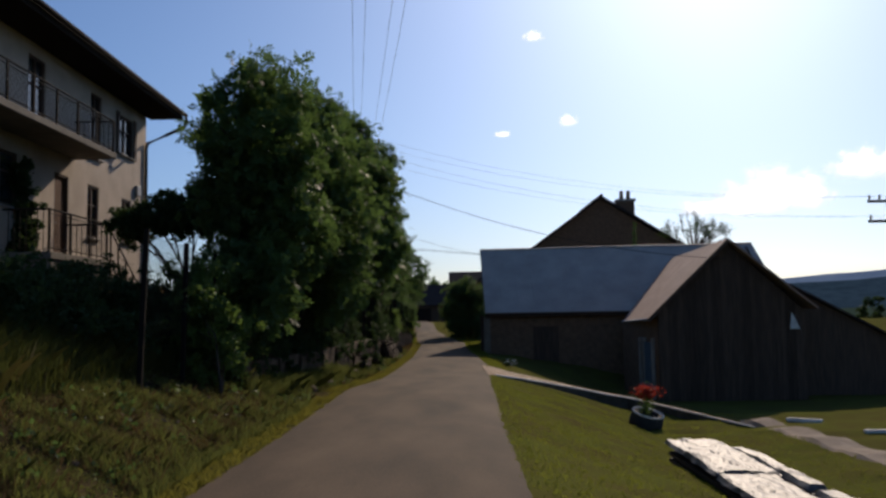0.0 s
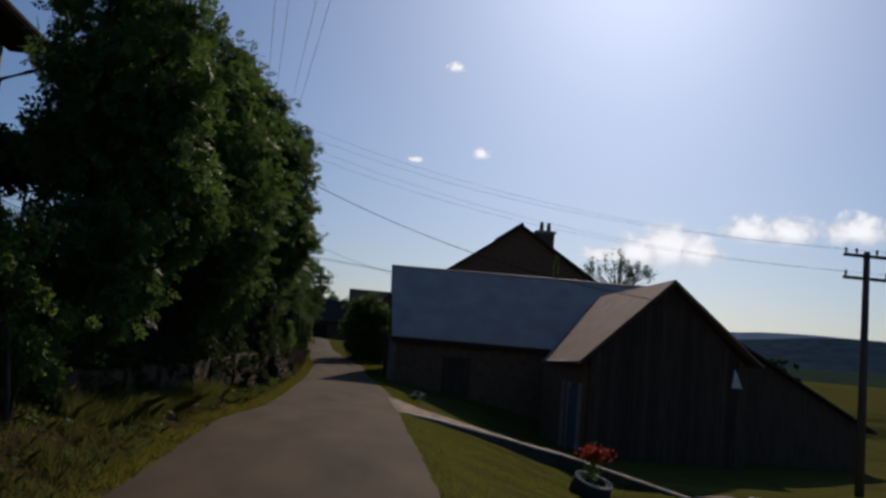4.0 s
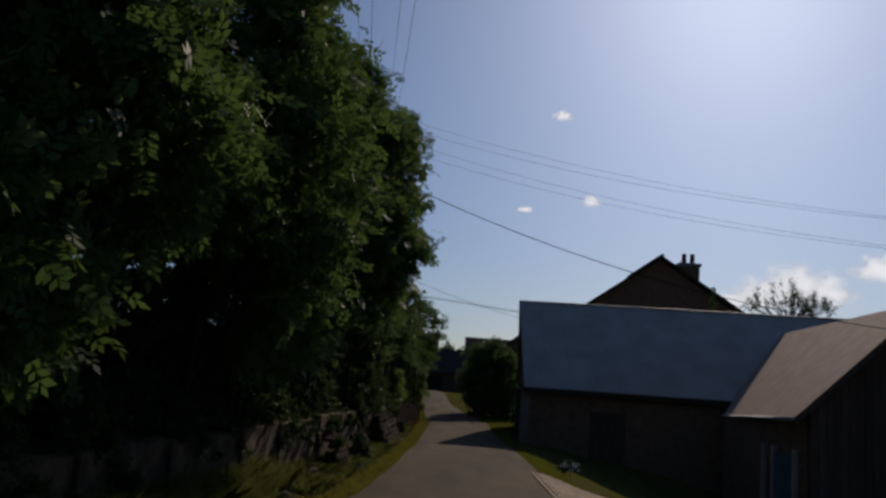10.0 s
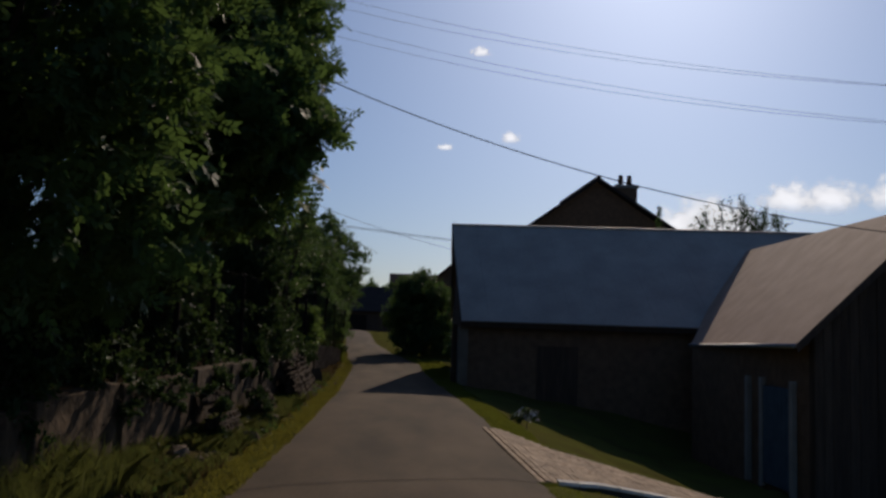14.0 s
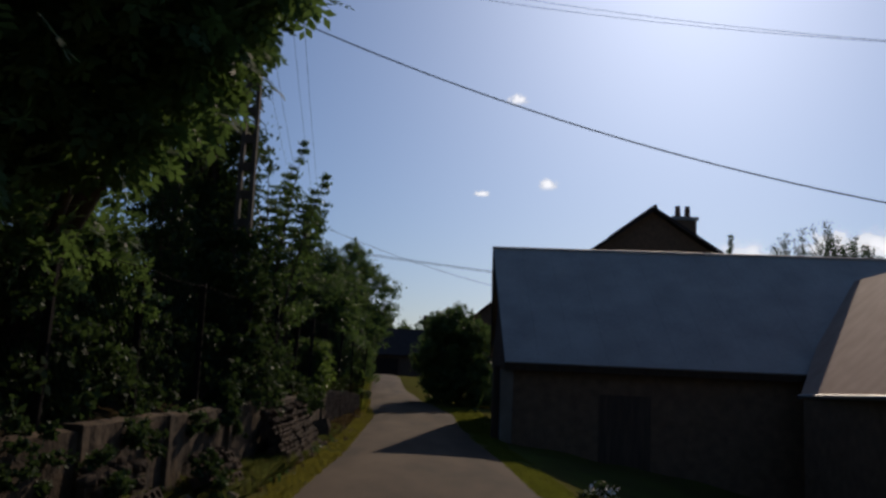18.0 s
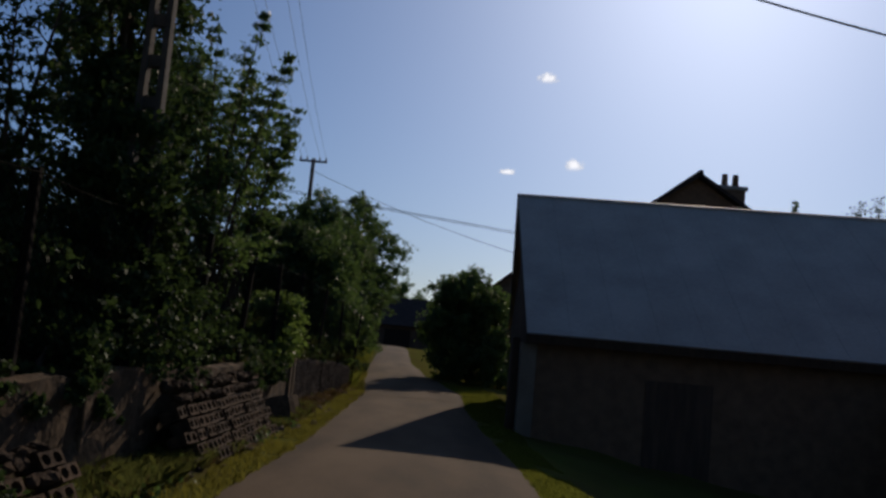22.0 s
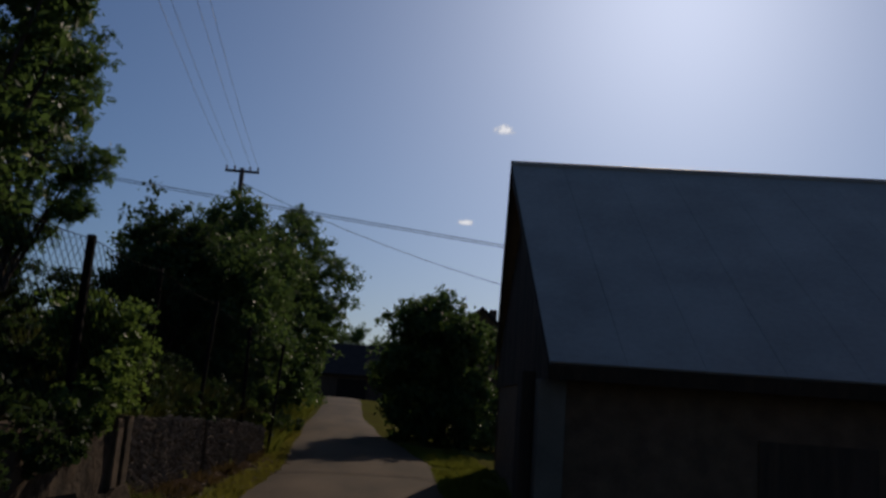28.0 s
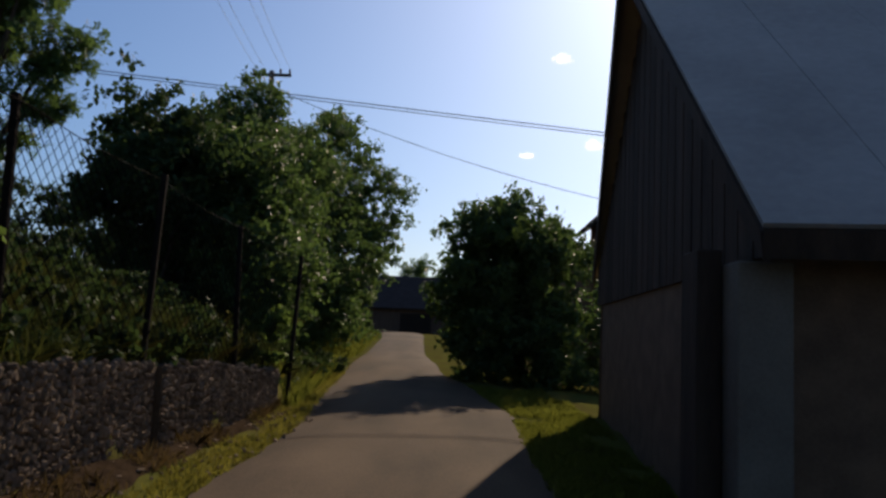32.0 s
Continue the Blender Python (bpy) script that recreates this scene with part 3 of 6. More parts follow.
balcony(house, 14.0, 25.35, 6.6, 7.55, 1.25)
balcony(house, 21.2, 24.95, 3.35, 4.42, 1.25)
part("terrace_wall", boxm(HX, HX + 1.2, 21.3, 24.85, 1.2, 3.16), RENDER_GREY, house)
# steps down from the terrace, with a sloping rail
for k in range(8):
    part("step", boxm(HX + 0.05, HX + 1.15, 24.95 + 0.28 * k, 25.23 + 0.28 * k, 1.4, 3.17 - 0.18 * k), RENDER_GREY, house)
part("stair_rail", tube(bmesh.new(), [(HX + 1.17, 24.95, 4.42), (HX + 1.17, 27.2, 2.95)], 0.025, 8), RAIL, house)
for k in range(4):
    y = 25.2 + 0.6 * k
    part("stair_post", boxm(HX + 1.15, HX + 1.19, y - 0.02, y + 0.02, 3.2 - 0.64 * (y - 24.95) - 0.1, 4.42 - 0.653 * (y - 24.95)), IRON, house)

KERB_BROWN = mat("brown_render", (0.24, 0.2, 0.155), (0.16, 0.13, 0.1), scale=2, rough=0.95, bump=0.4)

# ---- barn across the lane ----
barn = thing("barn", (2.5, 50.3, -2), "large barn with a grey sheet-metal roof and dark brick walls", "barn")
barn.matrix_world = Matrix()
E0, E1 = Vector((2.32, 49.95, 1.72)), Vector((18.9, 47.3, 1.72))
R0, R1 = Vector((2.29, 54.95, 5.74)), Vector((18.92, 52.8, 5.74))
K0, K1 = Vector((2.78, 59.9, 2.1)), Vector((19.3, 57.3, 2.1))
n = 17
for i in range(n):
    u, v = i / n, (i + 1) / n
    g = 0.002 / 17
    lift = Vector((0, 0, 0.0015 * (i % 2)))
    part("roof_sheet", slab(bmesh.new(), [E0.lerp(E1, u + g) + lift, E0.lerp(E1, v - g) + lift, R0.lerp(R1, v - g) + lift, R0.lerp(R1, u + g) + lift], 0.035), SHEET_GREY, barn)
    part("roof_sheet", slab(bmesh.new(), [K0.lerp(K1, u + g), K0.lerp(K1, v - g), R0.lerp(R1, v - g), R0.lerp(R1, u + g)], 0.035), SHEET_GREY, barn)
part("ridge_cap", tube(bmesh.new(), [R0 + Vector((-0.02, 0, 0)), R1], 0.07, 8), SHEET_GREY, barn)
part("eave_board", slab(bmesh.new(), [E0 + Vector((0, -0.01, -0.04)), E1 + Vector((0, -0.01, -0.04)), E1 + Vector((0, 0.03, -0.22)), E0 + Vector((0, 0.03, -0.22))], 0.03), WOOD_DARK, barn)
F0, F1, G0, G1 = Vector((2.5, 50.35, 0)), Vector((18.5, 47.8, 0)), Vector((2.86, 59.5, 0)), Vector((19.0, 56.9, 0))
def upright(a, b, z0, z1, thick, inward):
    d = (b - a).normalized()
    m = Vector((-d.y, d.x, 0)) * inward * thick
    bm = bmesh.new()
    vs = [bm.verts.new(p + Vector((0, 0, zz))) for zz in (z0, z1) for p in (a, b, b + m, a + m)]
    for f in ((0, 1, 2, 3), (7, 6, 5, 4), (0, 4, 5, 1), (1, 5, 6, 2), (2, 6, 7, 3), (3, 7, 4, 0)):
        bm.faces.new([vs[i] for i in f])
    return bm
part("front_wall", upright(F0, F1, -2.7, 1.75, 0.35, 1), BRICK, barn, "dark reddish brick front wall")
part("side_wall", upright(G0, F0, -2.7, 1.75, 0.3, 1), BRICK, barn, "dark brick side wall")
part("side_wall", upright(F1, G1, -2.7, 1.75, 0.3, 1), BRICK, barn)
part("back_wall", upright(G1, G0, -2.7, 2.1, 0.3, 1), BRICK, barn)
# boarded gable over the side wall
k = 0
y = 50.4
while y < 59.45:
    w = 0.19
    x = 2.5 + (y - 50.35) * 0.0393
    zt = (1.72 + 4.0 * (y - 49.95) / 5.0 if y < 54.95 else 2.1 + 3.64 * (59.9 - y - w) / 4.95) - 0.1
    part("gable_board", boxm(x - 0.03 - 0.012 * (k % 2), x + 0.02, y, y + w - 0.012, 1.55, max(zt, 1.6)), WOOD_DARK, barn)
    part("gable_board", boxm(18.4, 18.45, y - 2.6, y - 2.6 + w, 1.55, max(zt, 1.6)), WOOD_DARK, barn)
    y += w
    k += 1
part("verge_board", slab(bmesh.new(), [E0 + Vector((0.01, 0, -0.05)), R0 + Vector((0.01, 0, -0.05)), R0 + Vector((0.03, 0, -0.24)), E0 + Vector((0.03, 0, -0.24))], 0.03), WOOD_DARK, barn)
part("verge_board", slab(bmesh.new(), [K0 + Vector((0.01, 0, -0.05)), R0 + Vector((0.01, 0, -0.05)), R0 + Vector((0.03, 0, -0.24)), K0 + Vector((0.03, 0, -0.24))], 0.03), WOOD_DARK, barn)
part("corner_pier", boxm(2.24, 2.6, 50.18, 50.6, -2.6, 1.5, 0.01), KERB_BROWN, barn, "brownish rendered corner pier")
# made-up upright that stands in for the dark strip beside the pier
part("corner_post", boxm(2.06, 2.235, 50.5, 50.92, -2.6, 1.6, 0.01), WOOD_DARK, barn, "dark upright strip behind the pier")
a, b = F0.lerp(F1, 0.16), F0.lerp(F1, 0.25)
part("barn_door", upright(a + Vector((0, -0.04, 0)), b + Vector((0, -0.04, 0)), -2.5, 0.9, 0.06, 1), WOOD_DARK, barn, "dark plank door")

# ---- shed with the brown roof ----
shed = thing("shed", (12.7, 39, -2), "gabled shed with a brown metal roof and dark boarded front", "shed")
shed.matrix_world = Matrix()
E_F, E_B, R_F, R_B = Vector((9.12, 38.8, 1.33)), Vector((9.72, 47.2, 1.18)), Vector((12.75, 38.45, 4.88)), Vector((13.95, 53.7, 4.86))
part("roof", slab(bmesh.new(), [E_F, E_B, R_B, R_F], 0.08), ROOF_BROWN, shed, "brown sheet-metal roof slope")
part("roof", slab(bmesh.new(), [R_F, R_B, (18.4, 53.6, 1.7), (16.6, 38.3, 1.7)], 0.08), ROOF_BROWN, shed)
bm = prism(bmesh.new(), [(9.6, -2.6), (16.2, -2.6), (16.2, 1.6), (12.78, 4.7), (9.6, 1.55)], 1, 38.95, 39.15)
part("gable_wall", bm, WOOD_DARK, shed)
part("side_wall", prism(bmesh.new(), [(39.15, -2.6), (46.8, -2.6), (46.8, 1.15), (39.15, 1.3)], 0, 9.6, 9.8), BRICK, shed)
part("side_wall", boxm(16.0, 16.2, 39.15, 52.5, -2.6, 1.6), BRICK, shed)
x = 9.62
while x < 16.1:
    h = 1.55 + (x + 0.1 - 9.6) * 0.985 if x < 12.75 else 4.7 - (x + 0.1 - 12.75) * 0.9
    part("board", boxm(x, x + 0.21, 38.92 - 0.015 * rng.random(), 38.95, -2.6, h - 0.05), WOOD_DARK, shed)
    x += 0.22
part("barge_board", slab(bmesh.new(), [E_F + Vector((0, -0.02, -0.02)), R_F + Vector((0, -0.02, -0.02)), R_F + Vector((0, -0.05, -0.22)), E_F + Vector((0, -0.05, -0.22))], 0.03), WOOD_DARK, shed)
part("gutter", tube(bmesh.new(), [E_F + Vector((-0.05, 0, -0.06)), E_B + Vector((-0.05, 0, -0.06))], 0.06, 8), STEEL, shed, "thin metal gutter", smooth=True)
BLUE = mat("blue_paint", (0.09, 0.125, 0.16), (0.06, 0.08, 0.105), scale=3, rough=0.7, bump=0.2)
WHITE = mat("white_paint", (0.75, 0.74, 0.7), (0.6, 0.58, 0.54), scale=4, rough=0.7, bump=0.1)
d = part("door", boxm(9.5, 9.6, 39.9, 41.4, -2.3, 0.2, 0.01), BLUE, shed, "faded blue boarded door")
for k in range(7):
    part("board", boxm(9.485, 9.5, 39.92 + k * 0.21, 40.11 + k * 0.21, -2.28, 0.18), BLUE, d)
for y in (39.75, 41.42, 42.3):
    part("door_post", boxm(9.46, 9.6, y, y + 0.16, -2.4, 0.4, 0.01), CONCRETE, shed, "pale door post")
# daylight in a gap of the gable, put in as white painted slats
v = part("gable_gap", prism(bmesh.new(), [(15.5, 0.75), (15.95, 0.75), (15.6, 1.5)], 1, 38.84, 38.9), WHITE, shed, "sunlit gap in the gable painted as a white slatted triangle")
for k in range(5):
    part("slat", boxm(15.53 + 0.01 * k, 15.9 - 0.05 * k, 38.81, 38.84, 0.8 + k * 0.12, 0.86 + k * 0.12), WHITE, v)

# lean-to beside the shed
annex = thing("lean_to", (18, 41, -2), "low dark lean-to with a sloping roof", "shed")
annex.matrix_world = Matrix()
part("roof", slab(bmesh.new(), [(16.3, 40.6, 2.85), (16.3, 50, 2.85), (23.0, 50, -0.7), (23.0, 40.6, -0.7)], 0.1), ROOF_DARK, annex)
part("wall", prism(bmesh.new(), [(16.3, -2.8), (22.6, -2.8), (22.6, -0.6), (16.3, 2.7)], 1, 40.9, 41.1), WOOD_DARK, annex)

# ---- house behind the barn ----
back = thing("house", (14.4, 78, 0), "gabled house with a broad chimney, seen above the barn", "house")
back.matrix_world = Matrix()
part("wall", prism(bmesh.new(), [(7.2, -1), (21.4, -1), (21.4, 7.6), (14.4, 12.05), (7.2, 6.9)], 1, 78.3, 90), BRICK, back)
part("roof", slab(bmesh.new(), [(6.4, 77.8, 6.55), (6.4, 90.5, 6.55), (14.4, 90.5, 12.3), (14.4, 77.8, 12.3)], 0.2), ROOF_DARK, back)
part("roof", slab(bmesh.new(), [(14.4, 77.8, 12.3), (14.4, 90.5, 12.3), (22.2, 90.5, 7.5), (22.2, 77.8, 7.5)], 0.2), ROOF_DARK, back)
part("ridge_cap", tube(bmesh.new(), [(14.4, 77.7, 12.3), (14.4, 90.5, 12.3)], 0.14, 8), ROOF_DARK, back)
ch = part("chimney", boxm(16.55, 18.1, 81.0, 82.2, 8.5, 12.15, 0.02), BRICK, back, "broad brick chimney")
part("cap", boxm(16.42, 18.22, 80.9, 82.3, 12.15, 12.4, 0.03), CONCRETE, ch)
for xx in (17.0, 17.65):
    part("chimney_pot", tube(bmesh.new(), [(xx, 81.6, 12.4), (xx, 81.6, 13.2)], [0.2, 0.17], 10), BRICK, ch, smooth=True)

# ---- small house and long building at the end of the lane ----
far_house = thing("house", (5, 87, 1), "small dark gabled house behind the round bush", "house")
far_house.matrix_world = Matrix()
part("wall", prism(bmesh.new(), [(2.2, 0), (7.6, 0), (7.6, 4.0), (4.85, 6.2), (2.2, 4.0)], 1, 85.2, 93), BRICK, far_house)
part("roof", slab(bmesh.new(), [(1.8, 84.9, 3.75), (1.8, 93.3, 3.75), (4.85, 93.3, 6.4), (4.85, 84.9, 6.4)], 0.14), ROOF_DARK, far_house)
part("roof", slab(bmesh.new(), [(4.85, 84.9, 6.4), (4.85, 93.3, 6.4), (7.9, 93.3, 3.75), (7.9, 84.9, 3.75)], 0.14), ROOF_DARK, far_house)
part("chimney", boxm(5.6, 6.0, 88, 88.4, 5, 6.6), BRICK, far_house)

long_barn = thing("long_building", (-6, 116, 0), "long low dark building closing the lane", "building")
long_barn.matrix_world = Matrix()
part("wall", boxm(-24, 5, 114.2, 122, -1.8, 3.3), WOOD_DARK, long_barn)
part("roof", slab(bmesh.new(), [(-24.5, 113.7, 3.0), (5.4, 113.7, 3.0), (5.4, 118.1, 5.85), (-24.5, 118.1, 5.85)], 0.18), ROOF_DARK, long_barn)
part("roof", slab(bmesh.new(), [(-24.5, 118.1, 5.85), (5.4, 118.1, 5.85), (5.4, 122.5, 3.0), (-24.5, 122.5, 3.0)], 0.18), ROOF_DARK, long_barn)
part("gate", boxm(-4.4, -1.9, 114.1, 114.2, -0.5, 2.6), IRON, long_barn, "dark sliding gate")

flat_house = thing("house", (8, 124, 0), "far dark house with a level roofline beyond the long building", "house")
flat_house.matrix_world = Matrix()
part("wall", boxm(0.95, 16.5, 123.6, 131, -1.5, 5.9), BRICK, flat_house)
part("roof", slab(bmesh.new(), [(0.6, 123.1, 5.7), (17.0, 123.1, 5.7), (17.0, 127.2, 8.05), (0.6, 127.2, 8.05)], 0.18), ROOF_DARK, flat_house)
part("roof", slab(bmesh.new(), [(0.6, 127.2, 8.05), (17.0, 127.2, 8.05), (17.0, 131.4, 5.7), (0.6, 131.4, 5.7)], 0.18), ROOF_DARK, flat_house)


# ---- poles and wires ----
def power_pole(x, y, top, label, arm=1.3, levels=2, lattice=False, turn=0.0):
    z = ground_z(x, y)
    p = thing("utility_pole", (x, y, z), label, "utility pole", turn=turn)
    h = top - z
    if lattice:
        for s in (-1, 1):
            bm = bmesh.new()
            for a, b in (((s * 0.15 - 0.05), (s * 0.15 + 0.05)),):
                vs = [bm.verts.new(c) for c in ((a, -0.1, -0.2), (b, -0.1, -0.2), (b, 0.1, -0.2), (a, 0.1, -0.2), (a * 0.55, -0.06, h), (b * 0.55, -0.06, h), (b * 0.55, 0.06, h), (a * 0.55, 0.06, h))]
                for f in ((0, 3, 2, 1), (4, 5, 6, 7), (0, 1, 5, 4), (1, 2, 6, 5), (2, 3, 7, 6), (3, 0, 4, 7)):
                    bm.faces.new([vs[i] for i in f])
            part("shaft", bm, POLE_CONCRETE, p, "weathered concrete shaft")
        k = 0.5
        while k < h - 0.2:
            w = 0.12 * (1 - 0.45 * k / h)
            part("rung", boxm(-w, w, -0.05, 0.05, k, k + 0.16), POLE_CONCRETE, p)
            k += 0.55
    else:
        part("shaft", tube(bmesh.new(), [(0, 0, -0.2), (0, 0, h)], [0.15, 0.1], 10), WOOD_POLE, p, smooth=True)
    for i in range(levels):
        zz = h - 0.15 - 0.75 * i
        c = part("crossarm", boxm(-arm / 2, arm / 2, -0.05, 0.05, zz - 0.05, zz + 0.05), IRON, p)
        for u in (-0.92, -0.45, 0.45, 0.92) if i == 0 else (-0.9, 0.9):
            xx = u * arm / 2
            part("insulator", tube(bmesh.new(), [(xx, 0, zz + 0.05), (xx, 0, zz + 0.14), (xx, 0, zz + 0.24)], [0.02, 0.05, 0.035], 8), PORCELAIN, c)
    return p


POLE_CONCRETE = mat("pole_concrete", (0.12, 0.108, 0.092), (0.07, 0.062, 0.054), scale=3, rough=0.95, bump=0.4)
WOOD_POLE = mat("pole_wood", (0.12, 0.095, 0.075), (0.08, 0.06, 0.05), scale=5, rough=0.9, bump=0.5, stretch=(3, 3, 0.3))
PORCELAIN = mat("porcelain", (0.2, 0.12, 0.08), (0.15, 0.09, 0.06), rough=0.2, bump=0)
power_pole(-3.72, 41.4, 10.2, "tall ladder-shaped concrete utility pole with crossarms", lattice=True)
power_pole(-7.1, 76.5, 10.75, "wooden utility pole with a crossarm above the bushes", arm=1.5, levels=1)
power_pole(16.65, 31.9, 5.75, "wooden utility pole with crossarms beyond the shed", arm=1.6, levels=2)


power_pole(9.0, 66.05, 5.75, "wooden utility pole behind the barn", arm=1.0, levels=1, turn=90)
power_pole(-30.0, 66.05, 9.45, "wooden utility pole beyond the house", arm=1.0, levels=1, turn=90)


def cable(a, b, sag, r=0.0095, n=16):
    a, b = Vector(a), Vector(b)
    pts = [a.lerp(b, i / n) - Vector((0, 0, sag * 4 * (i / n) * (1 - i / n))) for i in range(n + 1)]
    o = part("overhead_wire", tube(bmesh.new(), pts, r, 5), WIRE, None)
    return tagged(o, "thin dark overhead wire", "wire", "overhead wires")


cable((-3.66, 41.4, 8.38), (12.75, 38.8, 3.96), 0.8, 0.014, 28)
cable((-7.1, 76.5, 10.1), (8.0, 78.6, 6.2), 0.45, 0.013)
cable((-30, 66.0, 9.5), (9.0, 66.0, 5.76), 0.1, 0.013)
cable((-30, 66.08, 9.44), (9.0, 66.08, 5.7), 0.1, 0.011)
for dx in (-0.6, -0.3, 0.3, 0.6):
    cable((-3.72 + dx, 41.4, 10.3), (2.2 + dx * 1.3, -14, 10.3), 0.9, 0.006, 24)
    cable((-3.72 + dx, 41.4, 10.3), (-7.1 + dx * 1.1, 76.5, 10.9), 0.5, 0.006)
for dx, dz in ((-0.75, 0.0), (0.75, 0.0), (-0.72, -0.75), (0.72, -0.75)):
    cable((-3.72 + dx * 0.8, 41.4, 10.25 + dz), (16.65 + dx, 31.9, 5.8 + dz * 1.0), 0.95, 0.004, 24)
# ---- trees and bushes ----
G = ground_z
def at(x, y): return (x, y, G(x, y))
tree("broadleaf_tree", at(-4.9, 21.0), [(-4.5, 21.2, 6.3, 1.4, 1.6, 1.6), (-4.2, 21.8, 4.3, 1.35, 1.7, 1.5), (-5.0, 21.0, 4.9, 0.7, 1.3, 1.3), (-4.5, 20.6, 2.8, 0.85, 1.4, 1.1), (-5.0, 21.2, 1.9, 0.9, 1.2, 0.7), (-6.15, 24.3, 7.0, 0.65, 0.9, 0.9), (-6.1, 24.2, 5.7, 0.65, 0.9, 0.7)], 46000, 0.14, LEAF, "tall dense green broadleaf tree on the bank")
tree("broadleaf_tree", at(-4.9, 27.0), [(-3.95, 27.6, 6.2, 1.3, 2.1, 1.8), (-3.4, 26.5, 4.2, 1.4, 2.0, 1.7), (-4.7, 28, 7.6, 1.5, 2.0, 1.7), (-5.0, 26.5, 4.4, 1.5, 2.2, 1.9), (-5.6, 28.5, 5.4, 1.2, 1.6, 1.3), (-4.0, 28.2, 2.6, 1.3, 2.0, 1.2)], 70000, 0.12, LEAF, "tall dense green broadleaf tree on the bank")
tree("broadleaf_tree", at(-4.6, 34.5), [(-3.5, 35.0, 6.8, 1.2, 2.2, 1.7), (-2.5, 31.1, 4.0, 0.75, 1.3, 1.15), (-3.4, 31.4, 3.9, 0.9, 1.4, 1.2), (-2.75, 33.6, 6.4, 0.85, 1.3, 1.2), (-2.25, 32.6, 5.1, 0.6, 1.0, 0.8), (-4.6, 32.5, 2.9, 0.9, 1.5, 1.1), (-5.0, 35.5, 2.6, 0.9, 1.6, 1.3), (-4.2, 36, 8.4, 1.3, 2.0, 1.6), (-3.8, 33.6, 4.9, 1.2, 1.8, 1.1), (-4.9, 35, 6.0, 1.4, 2.2, 1.6), (-3.1, 37.8, 8.5, 0.9, 1.2, 0.9), (-1.95, 31.4, 4.2, 0.5, 0.7, 0.5)], 130000, 0.12, LEAF, "leafy tree leaning over the stone wall", clump=0.42, trunk_r=0.11)
tree("broadleaf_tree", at(-6.6, 22.5), [(-8.4, 23.0, 4.15, 0.5, 0.8, 0.3), (-7.6, 22.9, 4.45, 0.65, 0.8, 0.5), (-6.8, 22.8, 4.5, 0.7, 0.8, 0.6), (-6.0, 22.5, 4.5, 0.6, 0.8, 0.55)], 17000, 0.13, LEAF_DARK, "low tree with branches spreading in front of the house", trunk_r=0.08, clump=0.35)
tree("climbing_vine", (-10.92, 21.8, 1.6), [(-10.85, 21.9, 5.45, 0.14, 0.32, 0.4), (-10.85, 22.0, 4.85, 0.16, 0.42, 0.5), (-10.85, 22.1, 4.2, 0.18, 0.48, 0.6), (-10.85, 22.1, 3.75, 0.18, 0.45, 0.5), (-10.85, 22.0, 3.3, 0.2, 0.5, 0.7)], 12000, 0.12, LEAF_DARK, "dark vine climbing the plaster wall", "vine", trunk_r=0.02, clump=0.2, limbs=False)
tree("shrub", at(-4.3, 16.6), [(-4.7, 16.8, 1.6, 0.5, 0.7, 0.65), (-5.0, 17.6, 2.1, 0.55, 0.7, 0.65), (-4.7, 18.4, 1.3, 0.6, 0.7, 0.5), (-4.6, 17.0, 0.85, 0.45, 0.6, 0.4), (-4.7, 18.0, 0.7, 0.4, 0.6, 0.4)], 12000, 0.1, LEAF_LIGHT, "light green roadside shrub on the bank", "shrub", trunk_r=0.03, clump=0.3)
SHRUBS = ((-6.3, 14.5, 0.9), (-7.4, 12.5, 0.9), (-6.2, 17.2, 1.1), (-7.6, 16.2, 1.0), (-8.4, 19.0, 0.8), (-6.2, 19.6, 1.3), (-8.6, 14.5, 0.8), (-5.3, 18.8, 0.9))
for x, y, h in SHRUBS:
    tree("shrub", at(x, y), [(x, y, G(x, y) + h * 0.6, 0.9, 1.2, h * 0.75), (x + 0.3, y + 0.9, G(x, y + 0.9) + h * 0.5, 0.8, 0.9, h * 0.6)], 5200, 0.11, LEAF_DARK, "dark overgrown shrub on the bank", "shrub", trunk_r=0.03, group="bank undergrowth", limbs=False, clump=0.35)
y = 22.5
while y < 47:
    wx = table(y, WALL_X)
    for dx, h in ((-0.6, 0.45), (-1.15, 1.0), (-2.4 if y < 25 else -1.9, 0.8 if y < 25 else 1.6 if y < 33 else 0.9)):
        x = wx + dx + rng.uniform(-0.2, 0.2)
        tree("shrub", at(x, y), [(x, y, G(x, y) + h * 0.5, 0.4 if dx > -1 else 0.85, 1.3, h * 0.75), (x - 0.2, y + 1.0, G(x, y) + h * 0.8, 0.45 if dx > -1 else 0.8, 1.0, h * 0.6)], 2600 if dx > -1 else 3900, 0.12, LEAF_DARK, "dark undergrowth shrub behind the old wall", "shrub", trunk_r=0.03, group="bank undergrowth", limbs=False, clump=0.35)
    y += 2.1
for x, y in ((-3.0, 41.4), (-3.2, 43.6), (-3.6, 46.6)):
    tree("shrub", at(x - 0.35, y), [(x - 0.3, y, 1.2, 0.4, 0.7, 0.7), (x - 0.6, y + 0.5, 1.9, 0.5, 0.7, 0.8)], 3600, 0.1, LEAF_DARK, "dark leafy shrub growing over the wall", "shrub", trunk_r=0.03, group="wall shrubs", clump=0.35)
